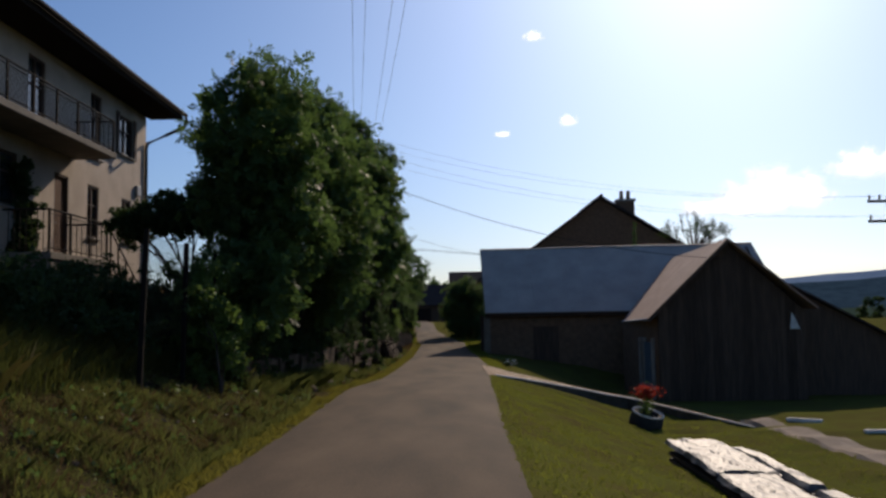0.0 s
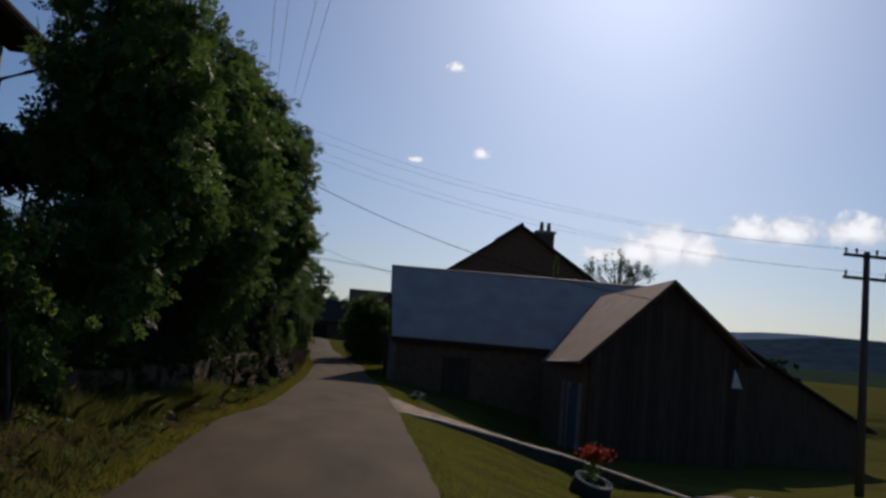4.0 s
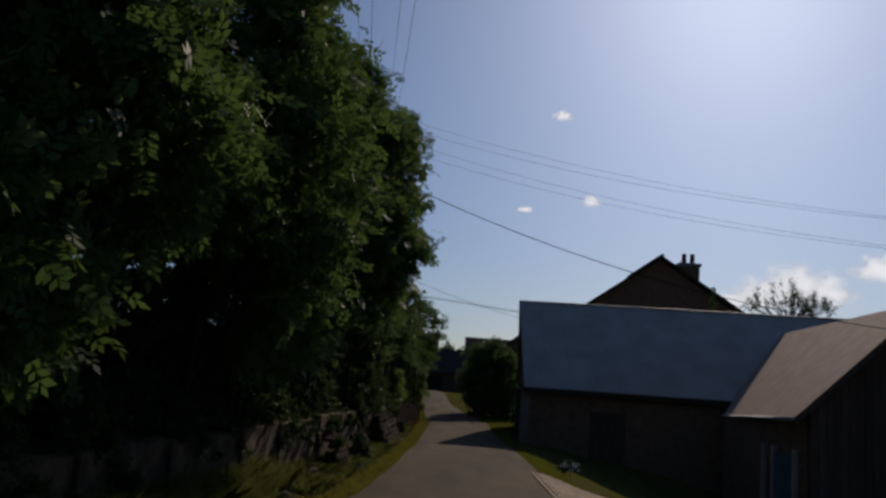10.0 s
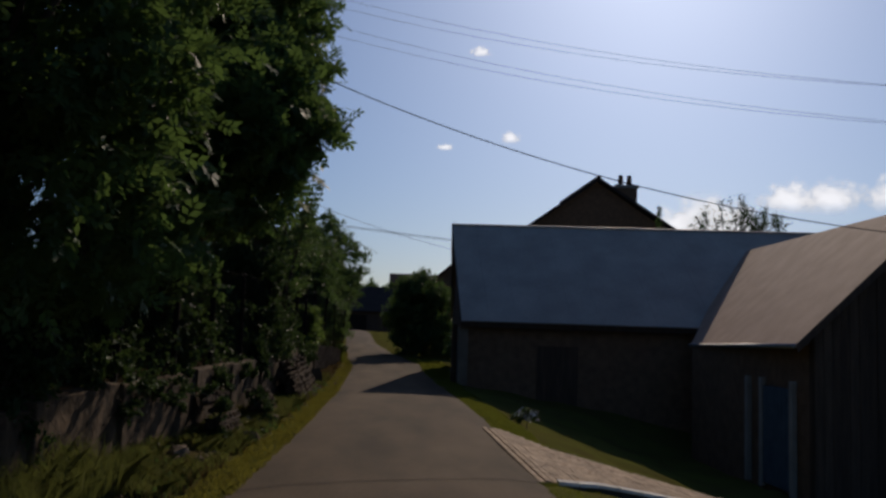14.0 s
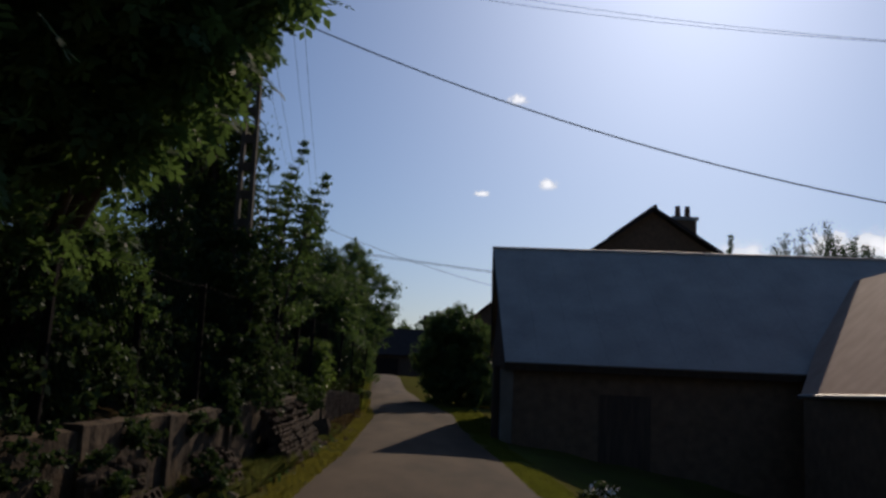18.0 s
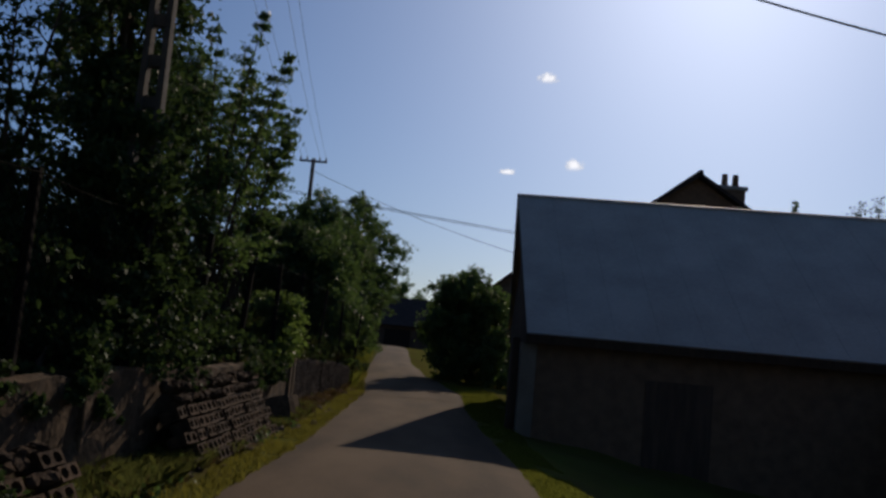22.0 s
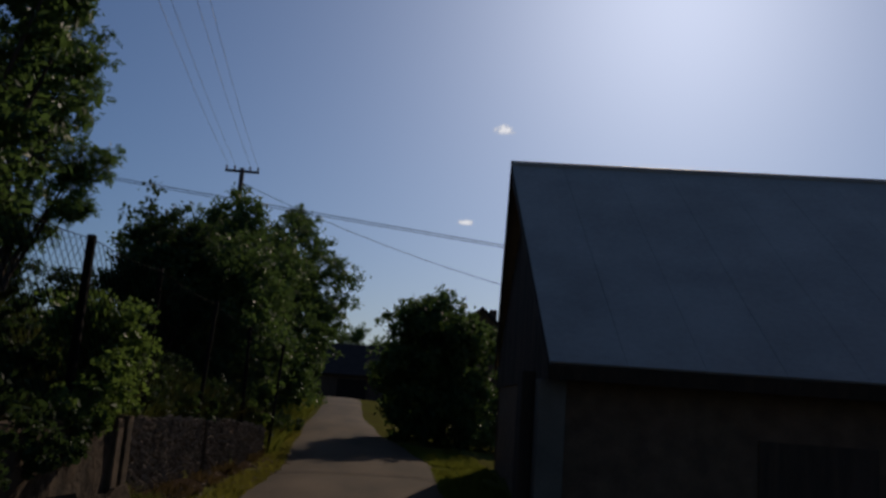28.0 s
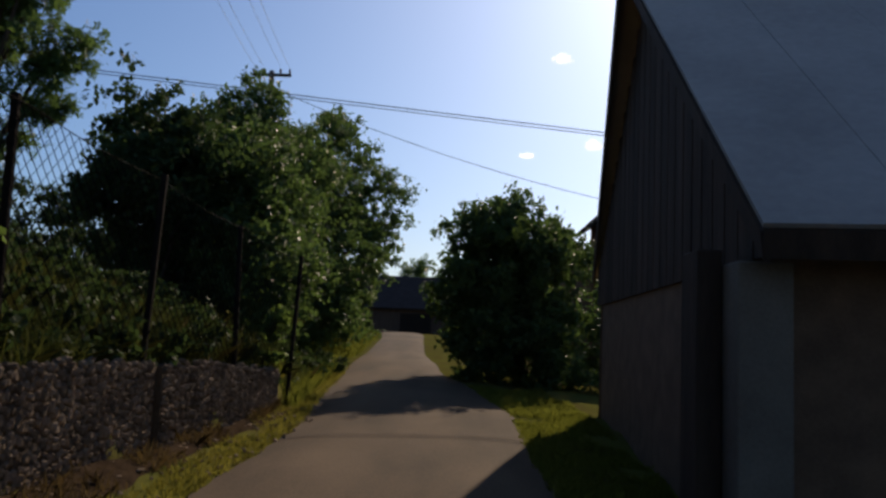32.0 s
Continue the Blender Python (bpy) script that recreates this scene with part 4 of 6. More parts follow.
for y in (21.0, 23.2, 25.6, 27.8, 30.2):
    x = table(y, WALL_X)
    tree("shrub", at(x - 0.3, y), [(x - 0.05, y, 0.55 + 0.3 * rng.random(), 0.25, 0.6, 0.35), (x + 0.1, y + 0.5, 0.3, 0.15, 0.35, 0.3)], 1300, 0.09, LEAF_DARK, "trailing dark creeper over the old wall", "creeper", trunk_r=0.015, group="wall creepers", clump=0.25)
tree("ivy_tree", at(-4.8, 42.9), [(-4.75, 42.9, 6.5, 0.85, 0.8, 3.0), (-4.8, 43.1, 9.4, 0.95, 1.0, 1.2), (-4.8, 42.9, 3.0, 0.9, 0.8, 2.2), (-4.15, 42.2, 3.4, 0.4, 0.5, 1.3)], 34000, 0.12, LEAF_DARK, "slender ivy-covered tree beside the pole", trunk_r=0.16)


def ash_tree(base, tops, label, leaf=0.1, spread=0.85, material=None, layers=19):
    """Slender upright stems with layered sprays of leaflets that grow shorter towards the tip."""
    t = thing("young_tree", base, label, "tree", "young trees")
    o = Vector(base)
    bm = bmesh.new()
    pts = []
    for tip in tops:
        d = Vector(tip) - o
        foot = Vector((rng.uniform(-0.15, 0.15), rng.uniform(-0.25, 0.25), -0.2))
        bow = Vector((-0.12 * d.x, 0, 0))
        way = [foot.lerp(d, k / 8) + bow * math.sin(math.pi * k / 8) for k in range(9)]
        tube(bm, way, [0.045 * (1 - k / 8) + 0.005 for k in range(9)], 6)
        for h in np.linspace(0.36, 1.0, layers):
            c = foot.lerp(d, h) + bow * math.sin(math.pi * h)
            reach = spread * (1 - h) ** 0.8 + 0.1
            for q in range(3):
                if q and rng.random() < 0.3:
                    continue
                a = rng.uniform(0, 2 * math.pi)
                e = Vector((math.cos(a), math.sin(a), rng.uniform(0.15, 0.8))).normalized() * reach * rng.uniform(0.6, 1.15)
                if q == 0:
                    tube(bm, [c, c + e], [0.009, 0.003], 4)
                for s in np.linspace(0.25, 1.0, 7):
                    g = c + e * s - Vector((0, 0, 0.1 * s * s * reach))
                    pts.append(np.array(g) + rng.normal(size=(4, 3)) * np.array((0.05, 0.05, 0.025)))
    part("trunk", bm, BARK, t, smooth=True)
    tagged(leaves_mesh("crown", np.concatenate(pts), leaf, material or LEAF_MID, t, aspect=0.42, droop=0.5), kind="stuff")


ash_tree(at(-3.7, 44.6), [(-3.07, 44.3, 6.35), (-3.97, 44.9, 6.25), (-2.45, 43.5, 5.4), (-3.45, 44.9, 5.3), (-2.75, 44.2, 5.0)], "slender young trees with upright leafy tips")
ash_tree(at(-3.6, 46.2), [(-3.1, 46.8, 5.5), (-2.75, 46.2, 5.3), (-2.85, 46.9, 5.0), (-3.7, 46.3, 6.0)], "slender young trees with upright leafy tips", 0.12, 1.05)
ash_tree(at(-4.4, 46.8), [(-4.2, 47.0, 5.7), (-4.8, 46.6, 6.1), (-3.9, 47.3, 5.2), (-4.9, 47.2, 5.8)], "slender trees with dense leaves by the fence", 0.13, 0.8, LEAF_DARK, 14)
ash_tree(at(-4.9, 40.0), [(-4.9, 40.0, 5.0), (-5.4, 40.2, 4.6), (-4.5, 40.4, 4.3)], "thin young trees with sparse leaves by the fence", 0.1, 0.7, LEAF_DARK)
tree("shrub", at(-3.85, 40.6), [(-3.9, 40.6, 2.0, 0.4, 0.4, 1.2), (-3.7, 41.1, 1.6, 0.4, 0.35, 0.9), (-3.68, 41.15, 2.9, 0.36, 0.3, 0.9)], 11000, 0.11, LEAF_DARK, "dark climbing foliage at the foot of the pole", "shrub", trunk_r=0.04, clump=0.3)
tree("broadleaf_tree", at(-6.6, 46.5), [(-6.6, 46.5, 5.9, 0.9, 1.2, 1.7), (-6.0, 48, 4.2, 0.9, 1.2, 1.3), (-7.2, 47.5, 7.6, 1.0, 1.1, 1.3), (-5.6, 47, 5.6, 0.8, 1.0, 1.2)], 9000, 0.14, LEAF_DARK, "open-crowned dark tree behind the fence", trunk_r=0.08, clump=0.42)
tree("broadleaf_tree", at(-11.3, 64.0), [(-10.1, 64, 9.4, 0.85, 1.2, 1.3), (-9.3, 64, 7.4, 0.75, 1.0, 0.65), (-10.2, 64, 11.3, 0.8, 1.2, 1.2), (-11.3, 64, 8.2, 1.2, 1.2, 1.4), (-11.6, 64, 10.6, 1.2, 1.2, 1.4), (-9.7, 64, 6.2, 0.7, 0.9, 0.5), (-10.8, 64, 5.4, 0.9, 1.0, 0.6), (-12.3, 64, 6.4, 1.0, 1.0, 0.8)], 33000, 0.13, LEAF, "open-crowned tree behind the fence", trunk_r=0.13, clump=0.42)
tree("bush", at(-5.6, 61.5), [(-5.6, 61.5, 4.3, 1.1, 1.4, 1.2), (-6.5, 61.8, 3.7, 0.8, 1.2, 0.7), (-4.9, 60.6, 3.7, 1.1, 1.3, 1.0), (-5.8, 62.5, 2.6, 1.3, 1.2, 1.0), (-4.6, 62.3, 2.2, 1.1, 1.0, 0.9)], 26000, 0.16, LEAF_DARK, "dark large-leaved bush behind the stone wall", "bush", trunk_r=0.06)
tree("bush", at(-4.4, 63.0), [(-4.2, 62.5, 3.4, 1.2, 1.8, 1.8), (-3.6, 62.0, 2.1, 1.0, 1.8, 1.2), (-4.75, 65.0, 5.85, 0.8, 1.0, 0.95), (-5.1, 64.8, 5.2, 1.2, 1.3, 1.1), (-6.6, 64.0, 4.8, 1.1, 1.3, 0.8), (-4.2, 66.5, 5.0, 1.3, 1.5, 1.3), (-4.0, 64.5, 4.0, 1.2, 1.4, 1.2)], 48000, 0.13, LEAF_MID, "large dense green bush above the stone wall", "bush", trunk_r=0.07)
tree("bush", at(-4.3, 72.0), [(-3.8, 71.0, 6.4, 1.1, 1.5, 1.3), (-3.6, 73.5, 6.6, 1.2, 1.6, 1.8), (-2.7, 75, 5.4, 1.3, 1.6, 1.7), (-4.8, 72, 5.0, 1.5, 2.0, 2.2), (-3.3, 72.5, 3.6, 1.3, 2.0, 1.7), (-3.6, 70.0, 2.6, 1.2, 2.0, 1.5), (-3.4, 74.5, 2.4, 1.0, 1.6, 1.2), (-3.2, 69.5, 1.5, 0.9, 1.6, 0.9), (-3.2, 72.5, 1.6, 0.9, 1.6, 0.9), (-3.4, 67.5, 1.6, 0.9, 1.3, 1.0), (-3.0, 70.8, 3.6, 1.0, 1.3, 1.2)], 50000, 0.14, LEAF_MID, "tall leafy bush leaning over the bend", "bush", trunk_r=0.08, clump=0.45)
# the lighter leaf material carries the sun on this bush
tree("bush", at(-3.15, 48.9), [(-2.85, 48.3, 0.9, 0.22, 0.4, 0.35), (-2.95, 49.3, 1.15, 0.35, 0.55, 0.5), (-3.05, 49.6, 1.65, 0.4, 0.55, 0.4), (-3.5, 49.5, 1.5, 0.4, 0.6, 0.45)], 9000, 0.09, LEAF_LIGHT, "leafy bush hanging over the wall with sunlight put into its light leaves", "bush", trunk_r=0.03, clump=0.28)
tree("shrub", at(-2.35, 57.5), [(-2.3, 57.4, 0.62, 0.16, 0.22, 0.3), (-2.28, 57.5, 0.98, 0.14, 0.18, 0.22)], 700, 0.11, LEAF_LIGHT, "young light green shoot beside the end of the wall", "shrub", trunk_r=0.012, clump=0.16)
# shade behind the bushes is put into these shrubs by the darker leaf colour
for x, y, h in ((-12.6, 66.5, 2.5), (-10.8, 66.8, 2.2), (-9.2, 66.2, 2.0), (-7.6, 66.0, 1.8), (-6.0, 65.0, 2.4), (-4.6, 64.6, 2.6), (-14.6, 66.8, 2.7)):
    tree("hedge_shrub", at(x, y), [(x, y, G(x, y) + h * 0.45, 1.1, 0.9, h * 0.5), (x + 0.5, y + 0.3, G(x, y) + h * 0.7, 0.8, 0.8, h * 0.35)], 5000, 0.14, LEAF_DARK, "hedge shrub behind the fence with shade put into its dark leaves", "shrub", trunk_r=0.04, group="hedge behind the fence", limbs=False)
tree("bush", at(1.9, 65.5), [(1.1, 65.0, 2.3, 1.3, 1.5, 1.8), (2.7, 65.8, 1.9, 1.5, 1.5, 1.6), (1.7, 66, 3.0, 1.25, 1.3, 1.25), (1.0, 64.8, 0.9, 1.2, 1.3, 1.0), (2.8, 64.6, 0.8, 1.3, 1.2, 0.9), (1.9, 65.4, 2.2, 1.5, 1.2, 1.6), (0.9, 65.2, 1.7, 1.1, 1.2, 1.3), (2.3, 65.6, 3.0, 0.9, 1.0, 1.1), (1.0, 65.3, 3.1, 1.0, 1.1, 1.15), (1.8, 65.6, 3.6, 0.9, 1.0, 0.9), (1.9, 64.2, 0.45, 1.3, 0.8, 0.7), (0.8, 64.4, 0.35, 0.7, 0.7, 0.5), (3.0, 64.0, 0.3, 1.0, 0.8, 0.6)], 58000, 0.13, LEAF_MID, "round dense green bush at the bend", "bush", trunk_r=0.08, clump=0.42)
# shrubs added to set where the shadow ends on the grass patch
for x, y, h in ((4.6, 65.2, 2.1), (5.4, 64.6, 2.4)):
    tree("shrub", at(x, y), [(x, y, G(x, y) + h * 0.45, 0.75, 0.7, h * 0.5), (x + 0.3, y + 0.3, G(x, y) + h * 0.8, 0.6, 0.6, h * 0.35)], 5200, 0.11, LEAF_DARK, "dark shrub added between bush and barn to shade the grass", "shrub", trunk_r=0.03, group="shrubs by the barn", limbs=False, clump=0.35)
# fruit tree whose thin crown of leafy twigs shows above the barn
fruit = thing("fruit_tree", (19.0, 65.0, G(19.0, 65.0)), "thin-crowned fruit tree behind the barn", "tree")
fb = bmesh.new()
fo = Vector((19.0, 65.0, G(19.0, 65.0)))
fh = 6.75 - fo.z
tube(fb, [(0, 0, -0.2), (0.05, 0, fh * 0.5), (0, 0, fh)], [0.2, 0.15, 0.1], 7)
fp = []
for i in range(46):
    u = rng.uniform(-1, 1)
    s = Vector((2.5 * u, rng.uniform(-0.8, 0.8), fh + 0.4 + rng.uniform(0, 0.6)))
    e = s + Vector((rng.uniform(-0.35, 0.35) + 0.25 * u, rng.uniform(-0.3, 0.3), rng.uniform(0.4, 1.75 - 0.8 * abs(u))))
    tube(fb, [(0, 0, fh * 0.75), tuple(s * 0.6 + Vector((0, 0, fh * 0.38))), tuple(s), tuple(e)], [0.07, 0.04, 0.022, 0.006], 4)
    for k in np.linspace(0.05, 1.0, 9):
        if rng.random() < 0.75:
            fp.append(np.array(s.lerp(e, k)) + rng.normal(size=(10, 3)) * 0.1)
part("trunk", fb, BARK, fruit, smooth=True)
tagged(leaves_mesh("crown", np.concatenate(fp), 0.12, LEAF_DARK, fruit), kind="stuff")
ash_tree((14.4, 65.0, G(14.4, 65.0)), [(14.46, 65.0, 8.35)], "slim sapling behind the barn", 0.12, 0.35, None, 40)
WHITE_PETAL = mat("white_petal", (0.88, 0.86, 0.84), (0.8, 0.78, 0.76), rough=0.6, bump=0, rnd=0.1)
fl = tree("flower_shrub", at(3.0, 40.0), [(3.0, 40.0, G(3.0, 40.0) + 0.22, 0.28, 0.28, 0.22)], 900, 0.06, LEAF_DARK, "small shrub with white blossoms beside the drive", "shrub", trunk_r=0.015, clump=0.14)
tagged(leaves_mesh("blossom", rng.normal(size=(60, 3)) * np.array((0.14, 0.12, 0.09)) + np.array((0, -0.1, 0.32)), 0.07, WHITE_PETAL, fl, "white blossoms", aspect=0.9), kind="stuff")

for x, y, h, lx in ((-5.4, 39.0, 5.2, 0.35), (-5.9, 39.8, 4.6, -0.3), (-5.1, 40.6, 4.2, 0.5)):
    sap = thing("sapling", at(x, y), "bare thin dead sapling behind the wall", "sapling", "dead saplings")
    bm = bmesh.new()
    tube(bm, [(0, 0, -0.1), (lx * 0.2, 0, h * 0.4), (lx * 0.6, 0.1, h * 0.75), (lx, 0.1, h)], [0.045, 0.035, 0.022, 0.006], 6)
    part("stem", bm, BARK, sap, smooth=True)
    for k in range(9):
        z = h * (0.4 + 0.06 * k)
        d = Vector((rng.uniform(-1, 1), rng.uniform(-1, 1), rng.uniform(0.6, 1.4))).normalized() * h * 0.13
        s0 = Vector((lx * (z / h) ** 1.6, 0.08 * z / h, z))
        part("twig", tube(bmesh.new(), [s0, s0 + d * 0.5, s0 + d + Vector((0, 0, 0.1))], [0.012, 0.008, 0.003], 4), BARK, sap)

for y in np.arange(46.4, 66.0, 1.25):
    wx = table(y, WALL_X)
    for dx, h in ((-0.6, 0.22), (-1.3, 0.35), (-2.2, 0.5)):
        if y > 58:
            h *= 1.15
        x = wx + dx + rng.uniform(-0.15, 0.15)
        tree("shrub", at(x, y), [(x, y, G(x, y) + h * 0.4, 0.5, 0.75, h * 0.6), (x - 0.2, y + 0.5, G(x, y) + h * 0.55, 0.45, 0.6, h * 0.55)], 1700, 0.11, LEAF_DARK, "low dark undergrowth behind the stone wall", "shrub", trunk_r=0.02, group="bank undergrowth", limbs=False, clump=0.25)
for y in (31.6, 33.0, 35.6, 38.0, 39.6, 42.6, 45.9, 46.8, 47.7):
    x = table(y, WALL_X)
    zt = table(y, WALL_TOP)
    tree("creeper", at(x - 0.3, y), [(x - 0.05, y, zt + 0.05, 0.2, 0.5, 0.14), (x + 0.07, y + 0.35, zt - 0.22 - 0.25 * rng.random(), 0.08, 0.22, 0.25), (x + 0.07, y - 0.4, zt - 0.15, 0.08, 0.15, 0.18)], 1100, 0.07, LEAF_DARK, "trailing dark creeper over the old wall", "creeper", trunk_r=0.012, group="wall creepers", limbs=False, clump=0.14)

# ---- fence ----
FENCE_STEEL = mat("fence_steel", (0.022, 0.018, 0.015), (0.012, 0.01, 0.009), scale=9, rough=0.95, bump=0.2, spec=0.03)
fence = thing("fence", (-5, 30, 1), "chain-link fence with dark leaning steel posts above the old wall", "fence")
fence.matrix_world = Matrix()
FENCE_X = ((11, -5.1), (14, -4.9), (20, -5.1), (23, -4.65), (30, -4.2), (35, -3.85), (43, -3.35), (51, -2.98), (58.3, -2.25))
FENCE_TOP = ((11, 3.1), (14, 3.08), (20, 3.02), (25, 2.65), (36, 2.5), (46, 2.6), (51, 2.64), (58.3, 2.12))
def fence_x(y): return table(y, FENCE_X)
for k in range(19):
    py = 13.8 + 2.47 * k
    x, top = fence_x(py), table(py, FENCE_TOP)
    z = ground_z(x, py)
    lean = rng.uniform(-0.02, 0.07)
    half = 0.042 if py < 50 else 0.03
    part("post", boxm(-half, half, -half, half, -0.25, top - z, 0.008, Matrix.Translation((x, py, z)) @ Matrix.Rotation(lean, 4, 'Y')), FENCE_STEEL, fence)
verts, faces = [], []
def fence_wire(p, q, r=0.004):
    p, q = Vector(p), Vector(q)
    i = len(verts)
    u = Vector((r, 0, 0))
    w = Vector((0, 0, r * 1.2))
    for c in (p, q):
        verts.extend([tuple(c + u), tuple(c + w), tuple(c - u * 0.7 - w)])
    faces.extend([(i, i + 1, i + 4, i + 3), (i + 1, i + 2, i + 5, i + 4), (i + 2, i, i + 3, i + 5)])
s = 0.075
cols = [13.8 + j * s for j in range(int((58.25 - 13.8) / s) + 1)]
cells = []
for y in cols:
    sag = 0.05 * math.sin(math.pi * ((y - 13.8) / 2.47 % 1.0))
    cells.append((fence_x(y) + 0.05, y, table(y, FENCE_TOP) - 0.06 - sag))
for j, (a, b) in enumerate(zip(cells, cells[1:])):
    for k in range(22):
        up = (j + k) % 2
        fence_wire((a[0], a[1], a[2] - (k + up) * s), (b[0], b[1], b[2] - (k + 1 - up) * s))
obj("mesh", verts, faces, FENCE_STEEL, fence, kind="stuff")
verts, faces = [], []
for a, b in zip(cells[::4], cells[4::4]):
    fence_wire((a[0], a[1], a[2] + 0.01), (b[0], b[1], b[2] + 0.01), 0.0045)
obj("top_wire", verts, faces, FENCE_STEEL, fence, "taut top wire of the fence")

# ---- hills and clouds, far off ----
def hill(name, r, az0, az1, peaks, base, material, label):
    verts, faces = [], []
    n = 90
    for i in range(n + 1):
        a = radians(az0 + (az1 - az0) * i / n)
        h = base + sum(p * math.exp(-((math.degrees(a) - c) / w) ** 2) for c, w, p in peaks) + r * 0.0024 * noise.noise((i * 0.25, r * 0.01, 0)) + r * 0.0012 * noise.noise((i * 0.9, r * 0.01, 4))
        for rr, zz in ((r, h), (r * 0.93, h * 0.55), (r * 0.8, -20)):
            verts.append((rr * math.sin(a), rr * math.cos(a), zz))
    for i in range(n):
        for k in range(2):
            a = i * 3 + k
            faces.append((a, a + 1, a + 4, a + 3))
    return obj(name, verts, faces, material, label=label, category="hills", kind="structure", smooth=True)


FIELD = mat("far_field", (0.05, 0.075, 0.05), (0.035, 0.055, 0.045), scale=0.02, rough=1, bump=0, detail=0.2, spec=0)
hill("backdrop", 2900, -60, 80, [(26, 9, 36), (40, 14, 40), (-20, 20, 30)], 66, HILL_FAR_HAZE, "mountain ridge on the horizon with haze painted in as blue")
hill("backdrop", 1900, -60, 80, [(32, 6, 14), (50, 20, 20)], 52, HILL_MID_HAZE, "wooded hills with distance haze painted in as dark blue")
hill("backdrop", 900, -60, 80, [(36, 8, 5), (-30, 20, 8)], 2, FIELD, "green fields below the hills")
tree("far_tree", (46.0, 92.0, G(46, 92)), [(46, 92, 1.2, 2.2, 2.2, 2.4), (44.5, 92, 0.2, 1.8, 1.8, 1.6)], 3000, 0.35, LEAF_DARK, "distant dark tree on the slope")
tree("far_tree", (-8.0, 128.0, G(-8, 128)), [(-14, 128, 6.8, 2.6, 2.2, 1.8), (-9.5, 128, 6.4, 2.2, 1.8, 1.6), (-3.2, 128, 6.5, 2.2, 1.8, 1.4), (-0.6, 129, 6.2, 1.6, 1.5, 1.2)], 7000, 0.3, LEAF, "light-leaved trees behind the long building")


def cloud_mat():
    m = bpy.data.materials.new("cloud")
    m.use_nodes = True
    nt = m.node_tree
    for n in list(nt.nodes):
        nt.nodes.remove(n)
    def node(kind, **sets):
        n = nt.nodes.new(kind)
        for k, v in sets.items():
            n.inputs[k.replace("_", " ")].default_value = v
        return n
    def vec(op, src, a, b=None):
        n = nt.nodes.new("ShaderNodeVectorMath")
        n.operation = op
        nt.links.new(src, n.inputs[0])
        n.inputs[1].default_value = a
        if b:
            n.inputs[2].default_value = b
        return n
    def ranged(src, a, b, c, d):
        n = node("ShaderNodeMapRange", From_Min=a, From_Max=b, To_Min=c, To_Max=d)
        nt.links.new(src, n.inputs["Value"])
        return n.outputs[0]
    def maths(op, p, q):
        n = nt.nodes.new("ShaderNodeMath")
        n.operation = op
        for i, v in enumerate((p, q)):
            if isinstance(v, float):
                n.inputs[i].default_value = v
            else:
                nt.links.new(v, n.inputs[i])
        return n.outputs[0]
    tc = nt.nodes.new("ShaderNodeTexCoord")
    oi = nt.nodes.new("ShaderNodeObjectInfo")
    shift = vec('MULTIPLY', oi.outputs["Location"], (0.013, 0.013, 0.013))
    pos = nt.nodes.new("ShaderNodeVectorMath")
    nt.links.new(tc.outputs["Object"], pos.inputs[0])
    nt.links.new(shift.outputs[0], pos.inputs[1])
    nz = node("ShaderNodeTexNoise", Scale=1.9, Detail=9.0, Roughness=0.6)
    nt.links.new(pos.outputs[0], nz.inputs["Vector"])
    cen = vec('MULTIPLY_ADD', tc.outputs["Generated"], (2.0, 1.5, 0.0), (-1.0, -0.5, 0.0))
    ln = nt.nodes.new("ShaderNodeVectorMath")
    ln.operation = 'LENGTH'
    nt.links.new(cen.outputs[0], ln.inputs[0])
    sep = nt.nodes.new("ShaderNodeSeparateXYZ")
    nt.links.new(tc.outputs["Generated"], sep.inputs[0])
    body = maths('ADD', ranged(ln.outputs["Value"], 0.0, 1.0, 1.45, -0.85), ranged(nz.outputs[0], 0.25, 0.75, -0.6, 0.6))
    alpha = maths('MULTIPLY', ranged(body, 0.0, 0.75, 0.0, 0.92), ranged(sep.outputs["Y"], 0.02, 0.3, 0.0, 1.0))
    # emission stands in for sunlight on the cloud: brighter tops, greyer bases
    em = node("ShaderNodeEmission", Color=(1.0, 0.96, 0.92, 1))
    nt.links.new(ranged(maths('ADD', body, sep.outputs["Y"]), 0.2, 1.6, 1.0, 1.75), em.inputs["Strength"])
    tr = nt.nodes.new("ShaderNodeBsdfTransparent")
    mx = nt.nodes.new("ShaderNodeMixShader")
    out = nt.nodes.new("ShaderNodeOutputMaterial")
    nt.links.new(alpha, mx.inputs[0])
    nt.links.new(tr.outputs[0], mx.inputs[1])
    nt.links.new(em.outputs[0], mx.inputs[2])
    nt.links.new(mx.outputs[0], out.inputs["Surface"])
    return m


CLOUD = cloud_mat()


def cloud(az, el, w, h):
    """A soft cumulus bank on the backdrop, az and el in degrees from the lane, w and h its half size in degrees."""
    r = 4200
    p = Vector((r * math.sin(radians(az)) * math.cos(radians(el)), 40 + r * math.cos(radians(az)) * math.cos(radians(el)), r * math.sin(radians(el))))
    u = w / h
    c = obj("backdrop", [(-u, -1, 0), (u, -1, 0), (u, 1, 0), (-u, 1, 0)], [(0, 1, 2, 3)], CLOUD, label="small white cumulus cloud in the blue sky", category="cloud", kind="structure")
    c.matrix_world = look(p, (0, 40, 0)) @ Matrix.Diagonal((r * radians(h), r * radians(h), 1, 1))
    return c


